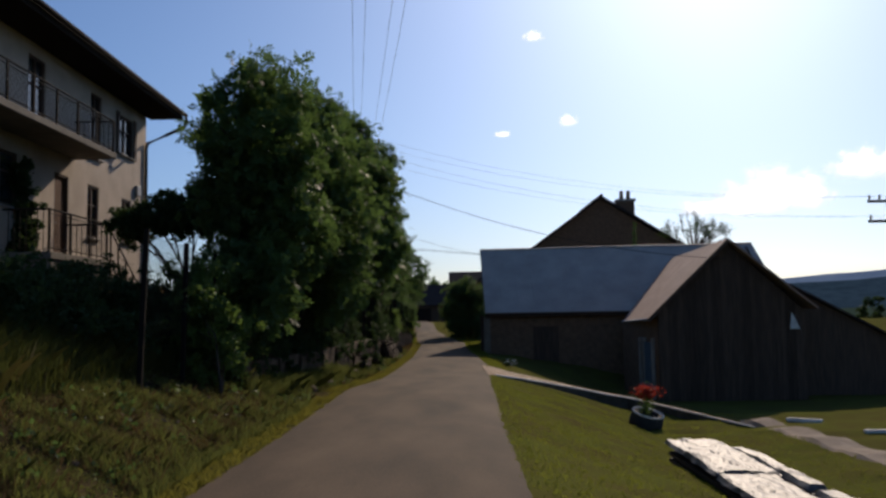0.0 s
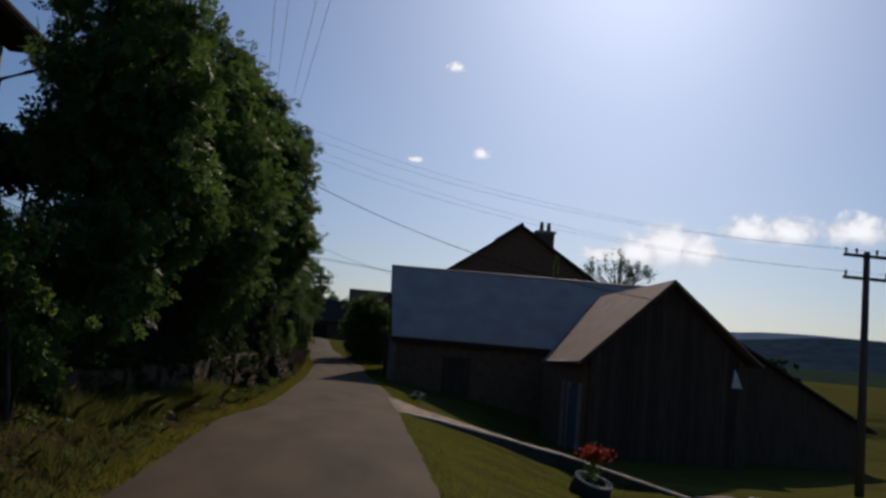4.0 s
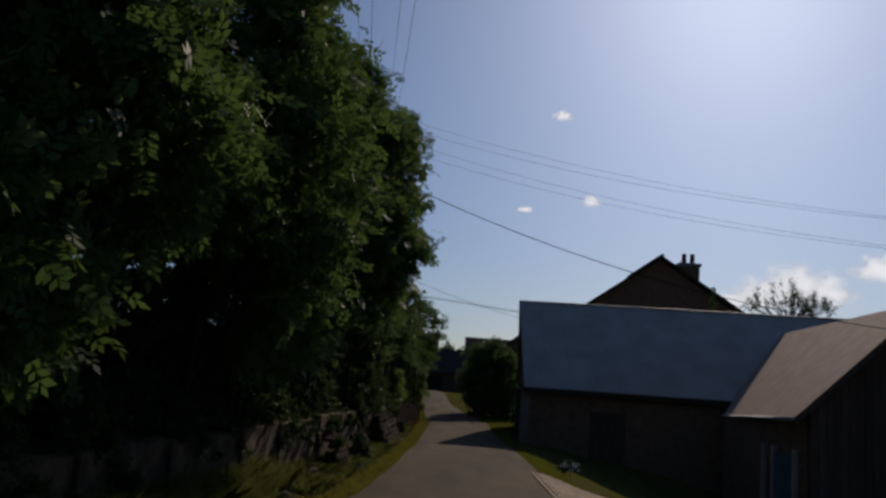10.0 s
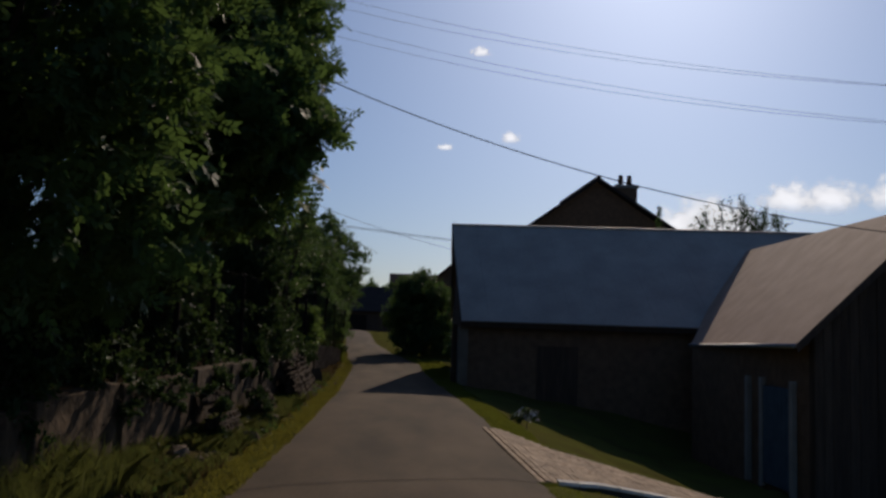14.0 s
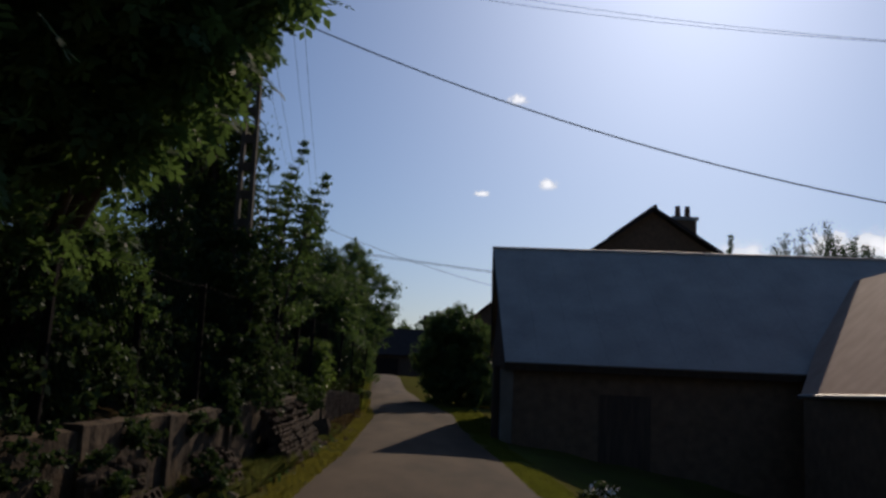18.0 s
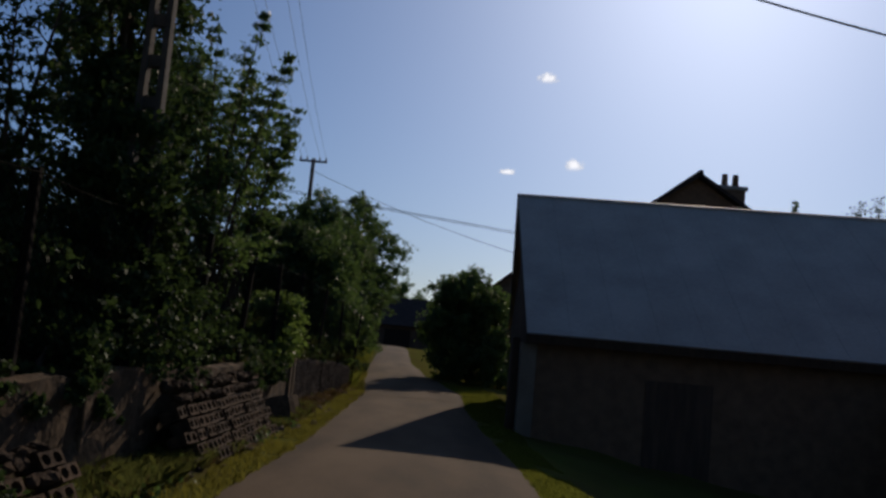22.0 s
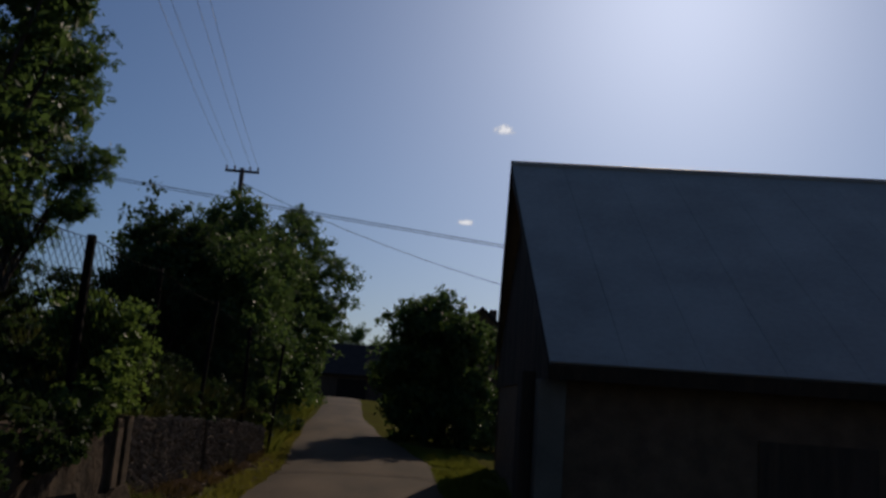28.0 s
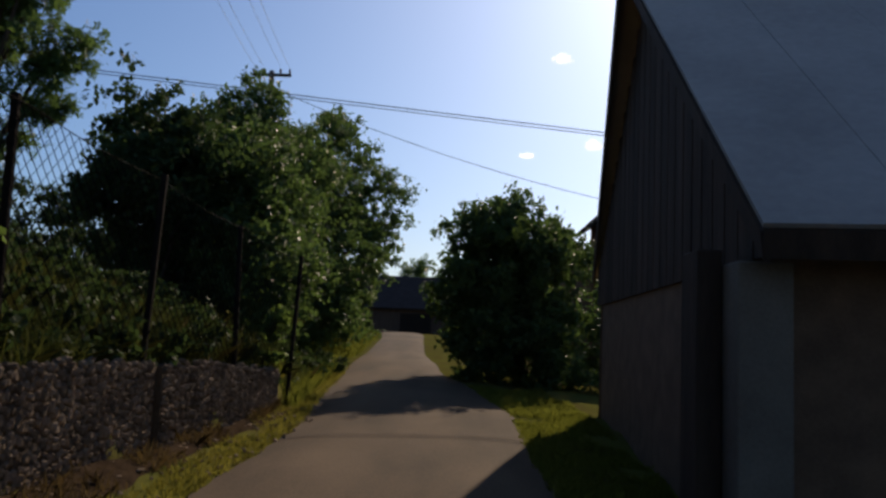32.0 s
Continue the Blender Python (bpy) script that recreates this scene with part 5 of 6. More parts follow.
for az, el, w, h in ((8.5, 12.95, 1.2, 0.62), (4.1, 12.15, 0.95, 0.34), (6.35, 18.45, 1.2, 0.55), (21.2, 8.1, 3.6, 2.6), (19.2, 7.4, 3.0, 1.8), (17.2, 6.9, 3.0, 0.95), (23.3, 7.7, 2.8, 1.8),
                     (26.4, 9.05, 3.2, 1.45), (28.8, 9.1, 3.4, 1.6), (32.5, 9.2, 4.0, 1.6), (38.0, 9.0, 5.0, 1.8), (-31.0, 10.0, 4.0, 1.4)):
    cloud(az, el, w, h)


# ---- paved drive ----
drive = thing("drive", (1.7, 33.5, -0.55), "pale brick-paved drive leaving the lane", "drive", kind="structure")
drive.matrix_world = Matrix()
def between(x): return table(x, NEAR), table(x, FAR)
xs = steps([(1.5, 9.2, 0.35)])
verts, faces = [], []
for x in xs:
    a, b = between(x)
    for k in range(8):
        y = a + (b - a) * k / 7
        verts.append((x, y, drive_z(x) - 0.02))
for i in range(len(xs) - 1):
    for k in range(7):
        q = i * 8 + k
        faces.append((q, q + 8, q + 9, q + 1))
obj("bed", verts, faces, SOIL, drive)
# low retaining kerb along the lawn side; its sunlit top is painted as pale coping, its shaded face dark
KERB_SHADED = mat("kerb_shaded_face", (0.12, 0.1, 0.08), (0.06, 0.05, 0.04), scale=3, rough=0.95, bump=0.5)
COPING_SUNLIT = mat("kerb_coping_sunlit", (0.82, 0.78, 0.72), (0.58, 0.54, 0.48), scale=4, rough=0.9, bump=0.4, rnd=0.12)
def hexa(c):
    bm = bmesh.new()
    vs = [bm.verts.new(p) for p in c]
    for f in ((0, 3, 2, 1), (4, 5, 6, 7), (0, 1, 5, 4), (1, 2, 6, 5), (2, 3, 7, 6), (3, 0, 4, 7)):
        bm.faces.new([vs[j] for j in f])
    return bm
def kerb_top(x): return drive_z(x) + 0.055
for i in range(22):
    xa, xb = 1.75 + i * 0.34, 1.75 + (i + 1) * 0.34 - 0.012
    ya, yb = between(xa)[0], between(xb)[0]
    za, zb = kerb_top(xa), kerb_top(xb)
    part("kerb", hexa(((xa, ya - 0.1, za - 0.8), (xb, yb - 0.1, zb - 0.8), (xb, yb, zb - 0.8), (xa, ya, za - 0.8), (xa, ya - 0.1, za - 0.05), (xb, yb - 0.1, zb - 0.05), (xb, yb, zb - 0.05), (xa, ya, za - 0.05))), KERB_SHADED, drive, "concrete kerb with its shaded face painted dark")
    part("coping", hexa(((xa, ya - 0.13, za - 0.046), (xb, yb - 0.13, zb - 0.046), (xb, yb + 0.05, zb - 0.046), (xa, ya + 0.05, za - 0.046), (xa, ya - 0.13, za), (xb, yb - 0.13, zb), (xb, yb + 0.05, zb), (xa, ya + 0.05, za))), COPING_SUNLIT, drive, "coping stone with its sunlit top painted pale")
paver = box(bmesh.new(), -0.049, 0.049, -0.099, 0.099, -0.05, 0.012, 0.005)
pm = bpy.data.meshes.new("paver")
paver.to_mesh(pm)
paver.free()
pm.materials.append(PAVER)
count, ix, x = 0, 0, 1.56
rest_v, rest_f = [], []
while x < 9.1:
    a, b = between(x)
    y = a + 0.14 + (0.103 if ix % 2 else 0)
    while y < b - 0.06:
        m = pose(x + rng.uniform(-0.002, 0.002), y + rng.uniform(-0.003, 0.003), drive_z(x) + rng.uniform(-0.003, 0.004), rng.uniform(-1, 1), 11 + rng.uniform(-1, 1), rng.uniform(-1.2, 1.2))
        if count < 300:
            o = new("paver", pm)
            o.parent = drive
            o.matrix_world = m
            count += 1
        else:
            k = len(rest_v)
            rest_v += [tuple(m @ v.co) for v in pm.vertices]
            rest_f += [tuple(k + i for i in f.vertices) for f in pm.polygons]
        y += 0.205
    x += 0.104
    ix += 1
obj("paver", rest_v, rest_f, PAVER, drive, kind="stuff")

# concrete track over the lawn, and a short pale kerb beyond it
PATH = mat("path_concrete", (0.3, 0.24, 0.18), (0.19, 0.15, 0.11), scale=1.5, rough=0.95, bump=0.5)
for x, y, half, turn in ((11.2, 27.3, 0.54, -40), (12.25, 24.4, 0.55, -4)):
    o = part("kerb_stone", boxm(-half, half, -0.09, 0.09, 0, 0.13, 0.02), COPING_SUNLIT)
    o.matrix_world = pose(x, y, G(x, y) - 0.05, 0, 0, turn)
    tagged(o, "pale concrete kerb stone lying in the grass", "kerb", "kerb stones by the track")
verts, faces = [], []
PATH_X = ((15.5, 10.5), (21.0, 10.05), (24.0, 9.95), (27.7, 9.65))
ys = steps([(15.5, 27.7, 0.4)])
for y in ys:
    for k in range(9):
        x = table(y, PATH_X) + (k - 4) * 0.15
        verts.append((x, y, bumpy(x, y) + (0.05 if 0 < k < 8 else -0.03)))
for i in range(len(ys) - 1):
    for k in range(8):
        a = i * 9 + k
        faces.append((a, a + 1, a + 10, a + 9))
obj("path", verts, faces, PATH, label="pale concrete track across the lawn", category="path", kind="structure")

# ---- tyre planter ----
RUBBER = mat("rubber", (0.03, 0.03, 0.03), (0.045, 0.04, 0.035), scale=8, rough=0.85, bump=0.3)
RED_PETAL = leaf_mat("red_petal", (0.36, 0.045, 0.028), (0.24, 0.025, 0.022), (0.42, 0.06, 0.035), rough=0.6)
planter = thing("tyre_planter", (5.93, 26.2, -1.9), "old tilted tyre planter with a pale rim and red flowers", "planter")
planter.matrix_world = pose(5.93, 26.2, -1.9, 13, 12, 0)
def ring(r0, z0, profile, sides=28, scallop=0.0):
    bm = bmesh.new()
    rows = [[bm.verts.new(((r0 + dr) * math.cos(2 * math.pi * k / sides), (r0 + dr) * math.sin(2 * math.pi * k / sides), z0 + dz + scallop * (k % 2) * (dz > 0.01))) for k in range(sides)] for dr, dz in profile]
    for a, b in zip(rows, rows[1:] + rows[:1]):
        for k in range(sides):
            bm.faces.new((a[k], a[(k + 1) % sides], b[(k + 1) % sides], b[k]))
    return bm
part("tyre", ring(0.36, 0.0, [(0.0, 0.0), (0.08, 0.02), (0.13, 0.1), (0.14, 0.25), (0.12, 0.42), (0.06, 0.5), (-0.04, 0.5), (-0.05, 0.4), (-0.05, 0.1)]), RUBBER, planter, smooth=True)
part("rim", ring(0.36, 0.49, [(0.105, 0.0), (0.12, 0.02), (0.11, 0.035), (0.08, 0.035), (0.07, 0.015), (0.08, 0.0)], 44, 0.025), WHITE, planter, "scalloped pale rim")
bm = bmesh.new()
bmesh.ops.create_cone(bm, cap_ends=True, segments=24, radius1=0.3, radius2=0.31, depth=0.1, matrix=pose(0, 0, 0.22))
part("soil", bm, SOIL, planter)
part("stand", ring(0.2, -0.2, [(0.0, 0.0), (0.15, 0.0), (0.12, 0.24), (0.0, 0.24)]), RUBBER, planter)
upright_again = np.array(planter.matrix_world.to_3x3())
foliage = leaves_mesh("foliage", (rng.normal(size=(260, 3)) * np.array((0.09, 0.09, 0.2)) + np.array((0.08, -0.1, 0.78))) @ upright_again, 0.09, LEAF, planter)
flowers = leaves_mesh("blossom", (rng.normal(size=(480, 3)) * np.array((0.16, 0.15, 0.085)) + np.array((0.08, -0.1, 1.12))) @ upright_again, 0.085, RED_PETAL, planter, "red blossoms", aspect=0.9)

tagged(foliage, kind="stuff")
tagged(flowers, "red blossoms", kind="stuff")

# ---- foil-covered stack ----
FOIL = mat("foil", (0.12, 0.116, 0.112), (0.03, 0.03, 0.03), scale=2.2, rough=0.55, metal=0.5, bump=0.8, detail=9, dist=0.04, stretch=(1.8, 0.35, 1))
stack = thing("covered_stack", (5.2, 14.5, -1.3), "low stack of boards under crinkled silver sheeting", "stack")
stack.matrix_world = Matrix()
ST = pose(4.9, 13.1, 0.07, 0, 0, -1.5)


def foil_sheet(x0, x1, y0, y1, top, seed):
    """One strip of sheeting, with long soft creases and edges turned down over the boards."""
    nx, ny = max(6, round((x1 - x0) / 0.05)), round((y1 - y0) / 0.09)
    verts, faces = [], []
    for j in range(ny + 1):
        for i in range(nx + 1):
            x, y = x0 + (x1 - x0) * i / nx, y0 + (y1 - y0) * j / ny
            z = top + 0.045 * noise.noise((x * 1.6, y * 0.7, seed)) + 0.05 * abs(noise.noise((x * 4.5 + y, y * 0.9, seed + 5))) + 0.02 * abs(noise.noise((x * 9 + y * 2, y * 3, seed + 2)))
            if i in (0, nx) or j in (0, ny):
                x += 0.03 * noise.noise((x * 3, y * 3, seed + 8))
                y += 0.04 * noise.noise((x * 3, y * 3, seed + 9))
                z = top - 0.06 + 0.03 * noise.noise((x * 4, y * 4, seed))
            verts.append(tuple(ST @ Vector((x, y, z))))
    for j in range(ny):
        for i in range(nx):
            a = j * (nx + 1) + i
            faces.append((a, a + 1, a + nx + 2, a + nx + 1))
    obj("cover", verts, faces, FOIL, stack, "crinkled silver sheeting")


foil_sheet(-0.73, 0.3, 0.55, 4.15, -0.99, 2)
foil_sheet(-0.72, 0.24, -4.2, 0.62, -1.04, 12)
foil_sheet(0.34, 0.66, -0.4, 3.55, -1.03, 22)
foil_sheet(0.36, 0.72, -4.2, -0.5, -1.05, 32)
for k in range(3):
    bm = bmesh.new()
    box(bm, -0.68, 0.62, -4.1, 3.95, -1.13 - 0.13 * (k + 1), -1.16 - 0.13 * k - 0.02, 0.01, ST)
    part("board_layer", bm, WOOD_DARK, stack)
for k in range(6):
    bm = bmesh.new()
    yy = -3.9 + 1.5 * k
    box(bm, -0.95, 0.7, yy, yy + 0.14, -2.3, -1.56, 0.01, ST)
    part("bearer", bm, CONCRETE if k % 2 else WOOD_DARK, stack)

# ---- old wall along the lane ----
wall = thing("wall_left", (-3, 40, 0), "old low rendered stone wall with piers", "wall", kind="structure")
wall.matrix_world = Matrix()
OLD_RENDER = mat("old_render", (0.125, 0.084, 0.05), (0.026, 0.018, 0.011), scale=3.0, rough=0.97, bump=0.9, detail=16, dist=0.04, stretch=(1, 1, 0.85))
y = 20.0
k = 0
while y < 49.5:
    l = 2.3 + 0.9 * rng.random()
    y2 = min(y + l, 49.5)
    bm = bmesh.new()
    n, levels = 12, 7
    rows = []
    for i in range(n + 1):
        yy = y + (y2 - y) * i / n
        x = table(yy, WALL_X)
        zt = table(yy, WALL_TOP) + 0.06 * noise.noise((yy * 1.3, 0, 0)) + 0.03 * noise.noise((yy * 6, 3, 0)) + 0.04 * (k % 2)
        zb = G(x + 0.3, yy) - 0.4
        ring_pts = [(x + 0.05 * noise.noise((yy * 2.2, z * 2.4, 1)) + 0.02 * noise.noise((yy * 7, z * 7, 5)), yy, z) for z in (zb + (zt - zb) * j / levels for j in range(levels + 1))]
        ring_pts += [(x - 0.14, yy, zt + 0.03), (x - 0.28, yy, zt), (x - 0.28, yy, zb)]
        rows.append([bm.verts.new(c) for c in ring_pts])
    for a, b in zip(rows, rows[1:]):
        for i in range(len(a)):
            bm.faces.new((a[i], a[(i + 1) % len(a)], b[(i + 1) % len(a)], b[i]))
    bm.faces.new(rows[0])
    bm.faces.new(rows[-1][::-1])
    part("wall_panel", bm, OLD_RENDER, wall)
    x = table(y2, WALL_X)
    part("pier", boxm(x - 0.3, x + 0.06, y2 - 0.02, y2 + 0.2, -0.9, table(y2, WALL_TOP) + 0.1 * rng.random(), 0.015), OLD_RENDER, wall)
    y = y2 + 0.18
    k += 1
# the part faced with rough upright stones
def stone_mesh(i):
    r = random.Random(i)
    bm = bmesh.new()
    bmesh.ops.create_icosphere(bm, subdivisions=1, radius=0.5)
    for v in bm.verts:
        v.co = Vector((v.co.x * (0.8 + 0.4 * r.random()), v.co.y * (0.85 + 0.4 * r.random()), v.co.z * (0.9 + 0.3 * r.random())))
    me = bpy.data.meshes.new("stone")
    bm.to_mesh(me)
    bm.free()
    me.materials.append(STONE)
    return me
STONES = [stone_mesh(i) for i in range(8)]
MORTAR = mat("mortar", (0.12, 0.09, 0.06), (0.07, 0.052, 0.034), scale=6, rough=1.0, bump=0.8, detail=30, spec=0.05)
rest_v, rest_f, placed = [], [], 0
for a, b in ((49.6, 53.25), (53.5, 57.6)):
    n = 7
    bm = bmesh.new()
    rows = []
    for i in range(n + 1):
        yy = a + (b - a) * i / n
        x, zt = table(yy, WALL_X) - 0.05, table(yy, WALL_TOP) - 0.03
        rows.append([bm.verts.new(c) for c in ((x, yy, -1.0), (x, yy, zt), (x - 0.3, yy, zt), (x - 0.3, yy, -1.0))])
    for p, q in zip(rows, rows[1:]):
        for i in range(4):
            bm.faces.new((p[i], p[(i + 1) % 4], q[(i + 1) % 4], q[i]))
    bm.faces.new(rows[0])
    bm.faces.new(rows[-1][::-1])
    part("wall_core", bm, MORTAR, wall)
    yy = a + 0.04
    while yy < b - 0.03:
        w = 0.035 + 0.035 * rng.random()
        x, zt = table(yy, WALL_X), table(yy, WALL_TOP) + rng.uniform(-0.05, 0.04)
        z = -0.62
        while z < zt - 0.02:
            h = min(0.05 + 0.09 * rng.random(), zt - z + 0.03)
            m = pose(x - 0.066, yy + w / 2 + rng.uniform(-0.015, 0.015), z + h / 2, rng.uniform(-16, 16), rng.uniform(-6, 6), rng.uniform(-14, 14)) @ Matrix.Diagonal((0.085 + 0.05 * rng.random(), w * 1.15, h * 1.1, 1))
            me = STONES[int(rng.integers(8))]
            if placed < 300:
                o = new("stone", me)
                o.parent = wall
                o.matrix_world = m
                placed += 1
            else:
                k = len(rest_v)
                rest_v += [tuple(m @ v.co) for v in me.vertices]
                rest_f += [tuple(k + i for i in f.vertices) for f in me.polygons]
            z += h * 0.95
        yy += w
    x = table(b + 0.1, WALL_X)
    part("pier", boxm(x - 0.22, x - 0.09, b + 0.02, b + 0.24, -0.9, table(b, WALL_TOP) + 0.02, 0.02), OLD_RENDER, wall, "dark weathered pier")
obj("stone", rest_v, rest_f, STONE, wall, kind="stuff")

# fine stone litter and clods along the wall's foot and on the bank
lit_v, lit_f = [], []
for i in range(900):
    yy = rng.uniform(22, 58) if i < 620 else rng.uniform(4, 20)
    x = table(yy, WALL_X) + rng.uniform(0.02, 0.85) ** 1.0 if yy > 20 else table(yy, ROAD_L) - rng.uniform(0.9, 3.2)
    s = rng.uniform(0.02, 0.075)
    m = pose(x, yy, bumpy(x, yy) + 0.02 + s * 0.1, rng.uniform(-40, 40), rng.uniform(-40, 40), rng.uniform(0, 180)) @ Matrix.Diagonal((s, s * rng.uniform(0.8, 2.0), s * 0.6, 1))
    me = STONES[i % 8]
    k = len(lit_v)
    lit_v += [tuple(m @ v.co) for v in me.vertices]
    lit_f += [tuple(k + j for j in f.vertices) for f in me.polygons]
obj("stone_litter", lit_v, lit_f, STONE, None, "small stones and clods scattered along the bank", "stones", kind="stuff")

# ---- stacked hollow blocks ----
BLOCK = mat("hollow_block", (0.09, 0.058, 0.036), (0.026, 0.018, 0.012), scale=9, rough=0.97, bump=0.9, rnd=0.35)
def block_mesh():
    """A hollow clay block lying on its side: two wide rounded holes run into its front."""
    bm = bmesh.new()
    w, h, d, n = 0.4, 0.142, 0.24, 2
    c = w / n
    for i in range(n):
        yc, zc = -w / 2 + c * (i + 0.5), h / 2
        around = [(-1, -1), (0, -1), (1, -1), (1, 0), (1, 1), (0, 1), (-1, 1), (-1, 0)]
        outer = [bm.verts.new((0, yc + a * c / 2, zc + b * h / 2)) for a, b in around]
        mouth, end = [], []
        for a, b in around:
            k = 0.74 if a and b else 1.0
            y, z = yc + a * k * 0.072, zc + b * k * 0.053
            mouth.append(bm.verts.new((-0.002, y, z)))
            end.append(bm.verts.new((-d * 0.85, y, z)))
        for k in range(8):
            q = (k + 1) % 8
            bm.faces.new((outer[k], outer[q], mouth[q], mouth[k]))
            bm.faces.new((mouth[k], mouth[q], end[q], end[k]))
        bm.faces.new(end)
    bmesh.ops.remove_doubles(bm, verts=bm.verts, dist=0.0005)
    rim = {(x, z): [v for v in bm.verts if v.co.x > -0.001 and abs(v.co.z - z) < 0.001] for x, z in ((0, 0.0), (0, h))}
    low, top = (sorted(r, key=lambda v: v.co.y) for r in rim.values())
    left, right = ([v for v in bm.verts if v.co.x > -0.001 and abs(v.co.y - y) < 0.001 and 0.001 < v.co.z < h - 0.001] for y in (-w / 2, w / 2))
    rear = [bm.verts.new((-d, y, z)) for y, z in ((-w / 2, 0), (w / 2, 0), (w / 2, h), (-w / 2, h))]
    bm.faces.new(rear)
    bm.faces.new([rear[0], rear[1]] + low[::-1])
    bm.faces.new([rear[3], rear[2]] + top[::-1])
    bm.faces.new([rear[0], rear[3], top[0]] + left + [low[0]])
    bm.faces.new([rear[1], rear[2], top[-1]] + right + [low[-1]])
    bmesh.ops.recalc_face_normals(bm, faces=bm.faces)
    me = bpy.data.meshes.new("block")
    bm.to_mesh(me)
    bm.free()
    me.materials.append(BLOCK)
    return me
BM = block_mesh()
def block_stack(x0, y0, x1, y1, rows, lean, label):
    tilt = math.degrees(math.atan(lean / 0.148))
    z0 = min(G(x0, y0), G(x1, y1))
    st = thing("block_stack", (x0, y0, z0), label, "block stack", "stacked blocks")
    st.matrix_world = Matrix()
    d = Vector((x1 - x0, y1 - y0, 0))
    n = int(d.length / 0.41)
    ang = math.degrees(math.atan2(d.y, d.x)) - 90
    for r in range(rows):
        for i in range(n - (r % 2)):
            p = Vector((x0, y0, 0)).lerp(Vector((x1, y1, 0)), (i + 0.5 + 0.5 * (r % 2)) / n)
            zz = G(p.x, p.y) + 0.02 + r * 0.148
            if r >= rows - 2 and rng.random() < 0.55:
                # broken pieces in place of a whole block
                for k in range(3):
                    s = rng.uniform(0.12, 0.2)
                    o = new("fragment", FRAGMENTS[k])
                    o.parent = st
                    o.matrix_world = pose(p.x - lean * r - 0.08 + rng.uniform(-0.03, 0.03), p.y + (k - 1) * 0.13, zz + 0.06, rng.uniform(-30, 30), rng.uniform(-30, 30), rng.uniform(0, 180)) @ Matrix.Diagonal((s, s * 1.2, s * 0.8, 1))
                continue
            o = new("block", BM)
            o.parent = st
            o.matrix_world = pose(p.x - lean * r + rng.uniform(-0.022, 0.022), p.y, zz + rng.uniform(-0.006, 0.006), rng.uniform(-2.5, 2.5), -tilt + rng.uniform(-3, 3), ang + rng.uniform(-4, 4))
    # broken pieces lying along the top
    for i in range(n * 4):
        p = Vector((x0, y0, 0)).lerp(Vector((x1, y1, 0)), rng.uniform(0.03, 0.97))
        s = rng.uniform(0.07, 0.17)
        o = new("fragment", FRAGMENTS[i % 4])
        o.parent = st
        o.matrix_world = pose(p.x - lean * rows - 0.1 + rng.uniform(-0.08, 0.06), p.y, G(p.x, p.y) + rows * 0.146 - 0.02 + rng.uniform(-0.05, 0.04), rng.uniform(-40, 40), rng.uniform(-40, 40), rng.uniform(0, 180)) @ Matrix.Diagonal((s, s * 1.5, s * 0.6, 1))
    return st
FRAGMENTS = []
for me in STONES[:4]:
    f = me.copy()
    f.materials.clear()
    f.materials.append(BLOCK)
    FRAGMENTS.append(f)
block_stack(-2.47, 41.2, -2.36, 45.9, 7, 0.075, "leaning stack of weathered hollow clay blocks by the wall")
block_stack(-2.72, 36.5, -2.62, 38.5, 4, 0.085, "low leaning stack of weathered hollow blocks by the wall")
block_stack(-2.95, 33.3, -2.85, 35.0, 5, 0.085, "leaning stack of weathered hollow blocks in the grass")

for x, y, h in ((-3.1, 33.5, 0.4), (-2.85, 36.7, 0.3)):
    g = G(x, y)
    tree("creeper", at(x - 0.25, y), [(x, y, g + h, 0.16, 0.35, 0.2), (x - 0.2, y + 0.3, g + h + 0.3, 0.2, 0.35, 0.18), (x + 0.1, y - 0.2, g + 0.1, 0.1, 0.2, 0.1)], 700, 0.075, LEAF_DARK, "dark creeper growing over the block stacks", "creeper", trunk_r=0.01, group="wall creepers", limbs=False, clump=0.16)

# rubble at the foot of the wall
for i in range(46):
    yy = rng.choice([rng.uniform(29, 40), rng.uniform(45.5, 51), rng.uniform(20, 30)])
    x = table(yy, WALL_X) + rng.uniform(0.2, 0.95)
    s = rng.uniform(0.12, 0.42) if yy < 45 else rng.uniform(0.08, 0.2)
    o = new("rock", STONES[int(rng.integers(8))])
    o.matrix_world = pose(x, yy, G(x, yy) + s * 0.18, rng.uniform(-30, 30), rng.uniform(-30, 30), rng.uniform(0, 180)) @ Matrix.Diagonal((s, s * 0.8, s * 0.6, 1))
    tagged(o, "weathered grey field stone at the foot of the bank", "rock", "rubble stones")
for x, y, w, l, h, rz in ((-2.75, 46.9, 0.9, 0.07, 0.6, 20), (-2.6, 47.8, 1.1, 0.06, 0.5, 70), (-2.55, 48.8, 0.8, 0.07, 0.5, 78), (-3.2, 39.4, 0.7, 0.06, 0.6, 65)):
    outline = [(-w / 2, 0), (-w * 0.1, -0.04), (w / 2, 0.02), (w * 0.48, h * 0.5), (w * 0.42, h * rng.uniform(0.75, 1.0)), (w * 0.1, h * rng.uniform(0.8, 1.05)), (-w * 0.2, h * rng.uniform(0.6, 0.95)), (-w * 0.46, h * rng.uniform(0.4, 0.7))]
    o = part("broken_slab", prism(bmesh.new(), outline, 1, -l / 2, l / 2), OLD_RENDER)
    o.matrix_world = pose(x, y, G(x, y) - 0.05, -16, 0, rz)
    tagged(o, "broken grey slab leaning against the wall", "slab", "broken slabs")


# bare soil and litter between the wall and the verge
ys = steps([(40.5, 58, 0.3)])
verts, faces = [], []
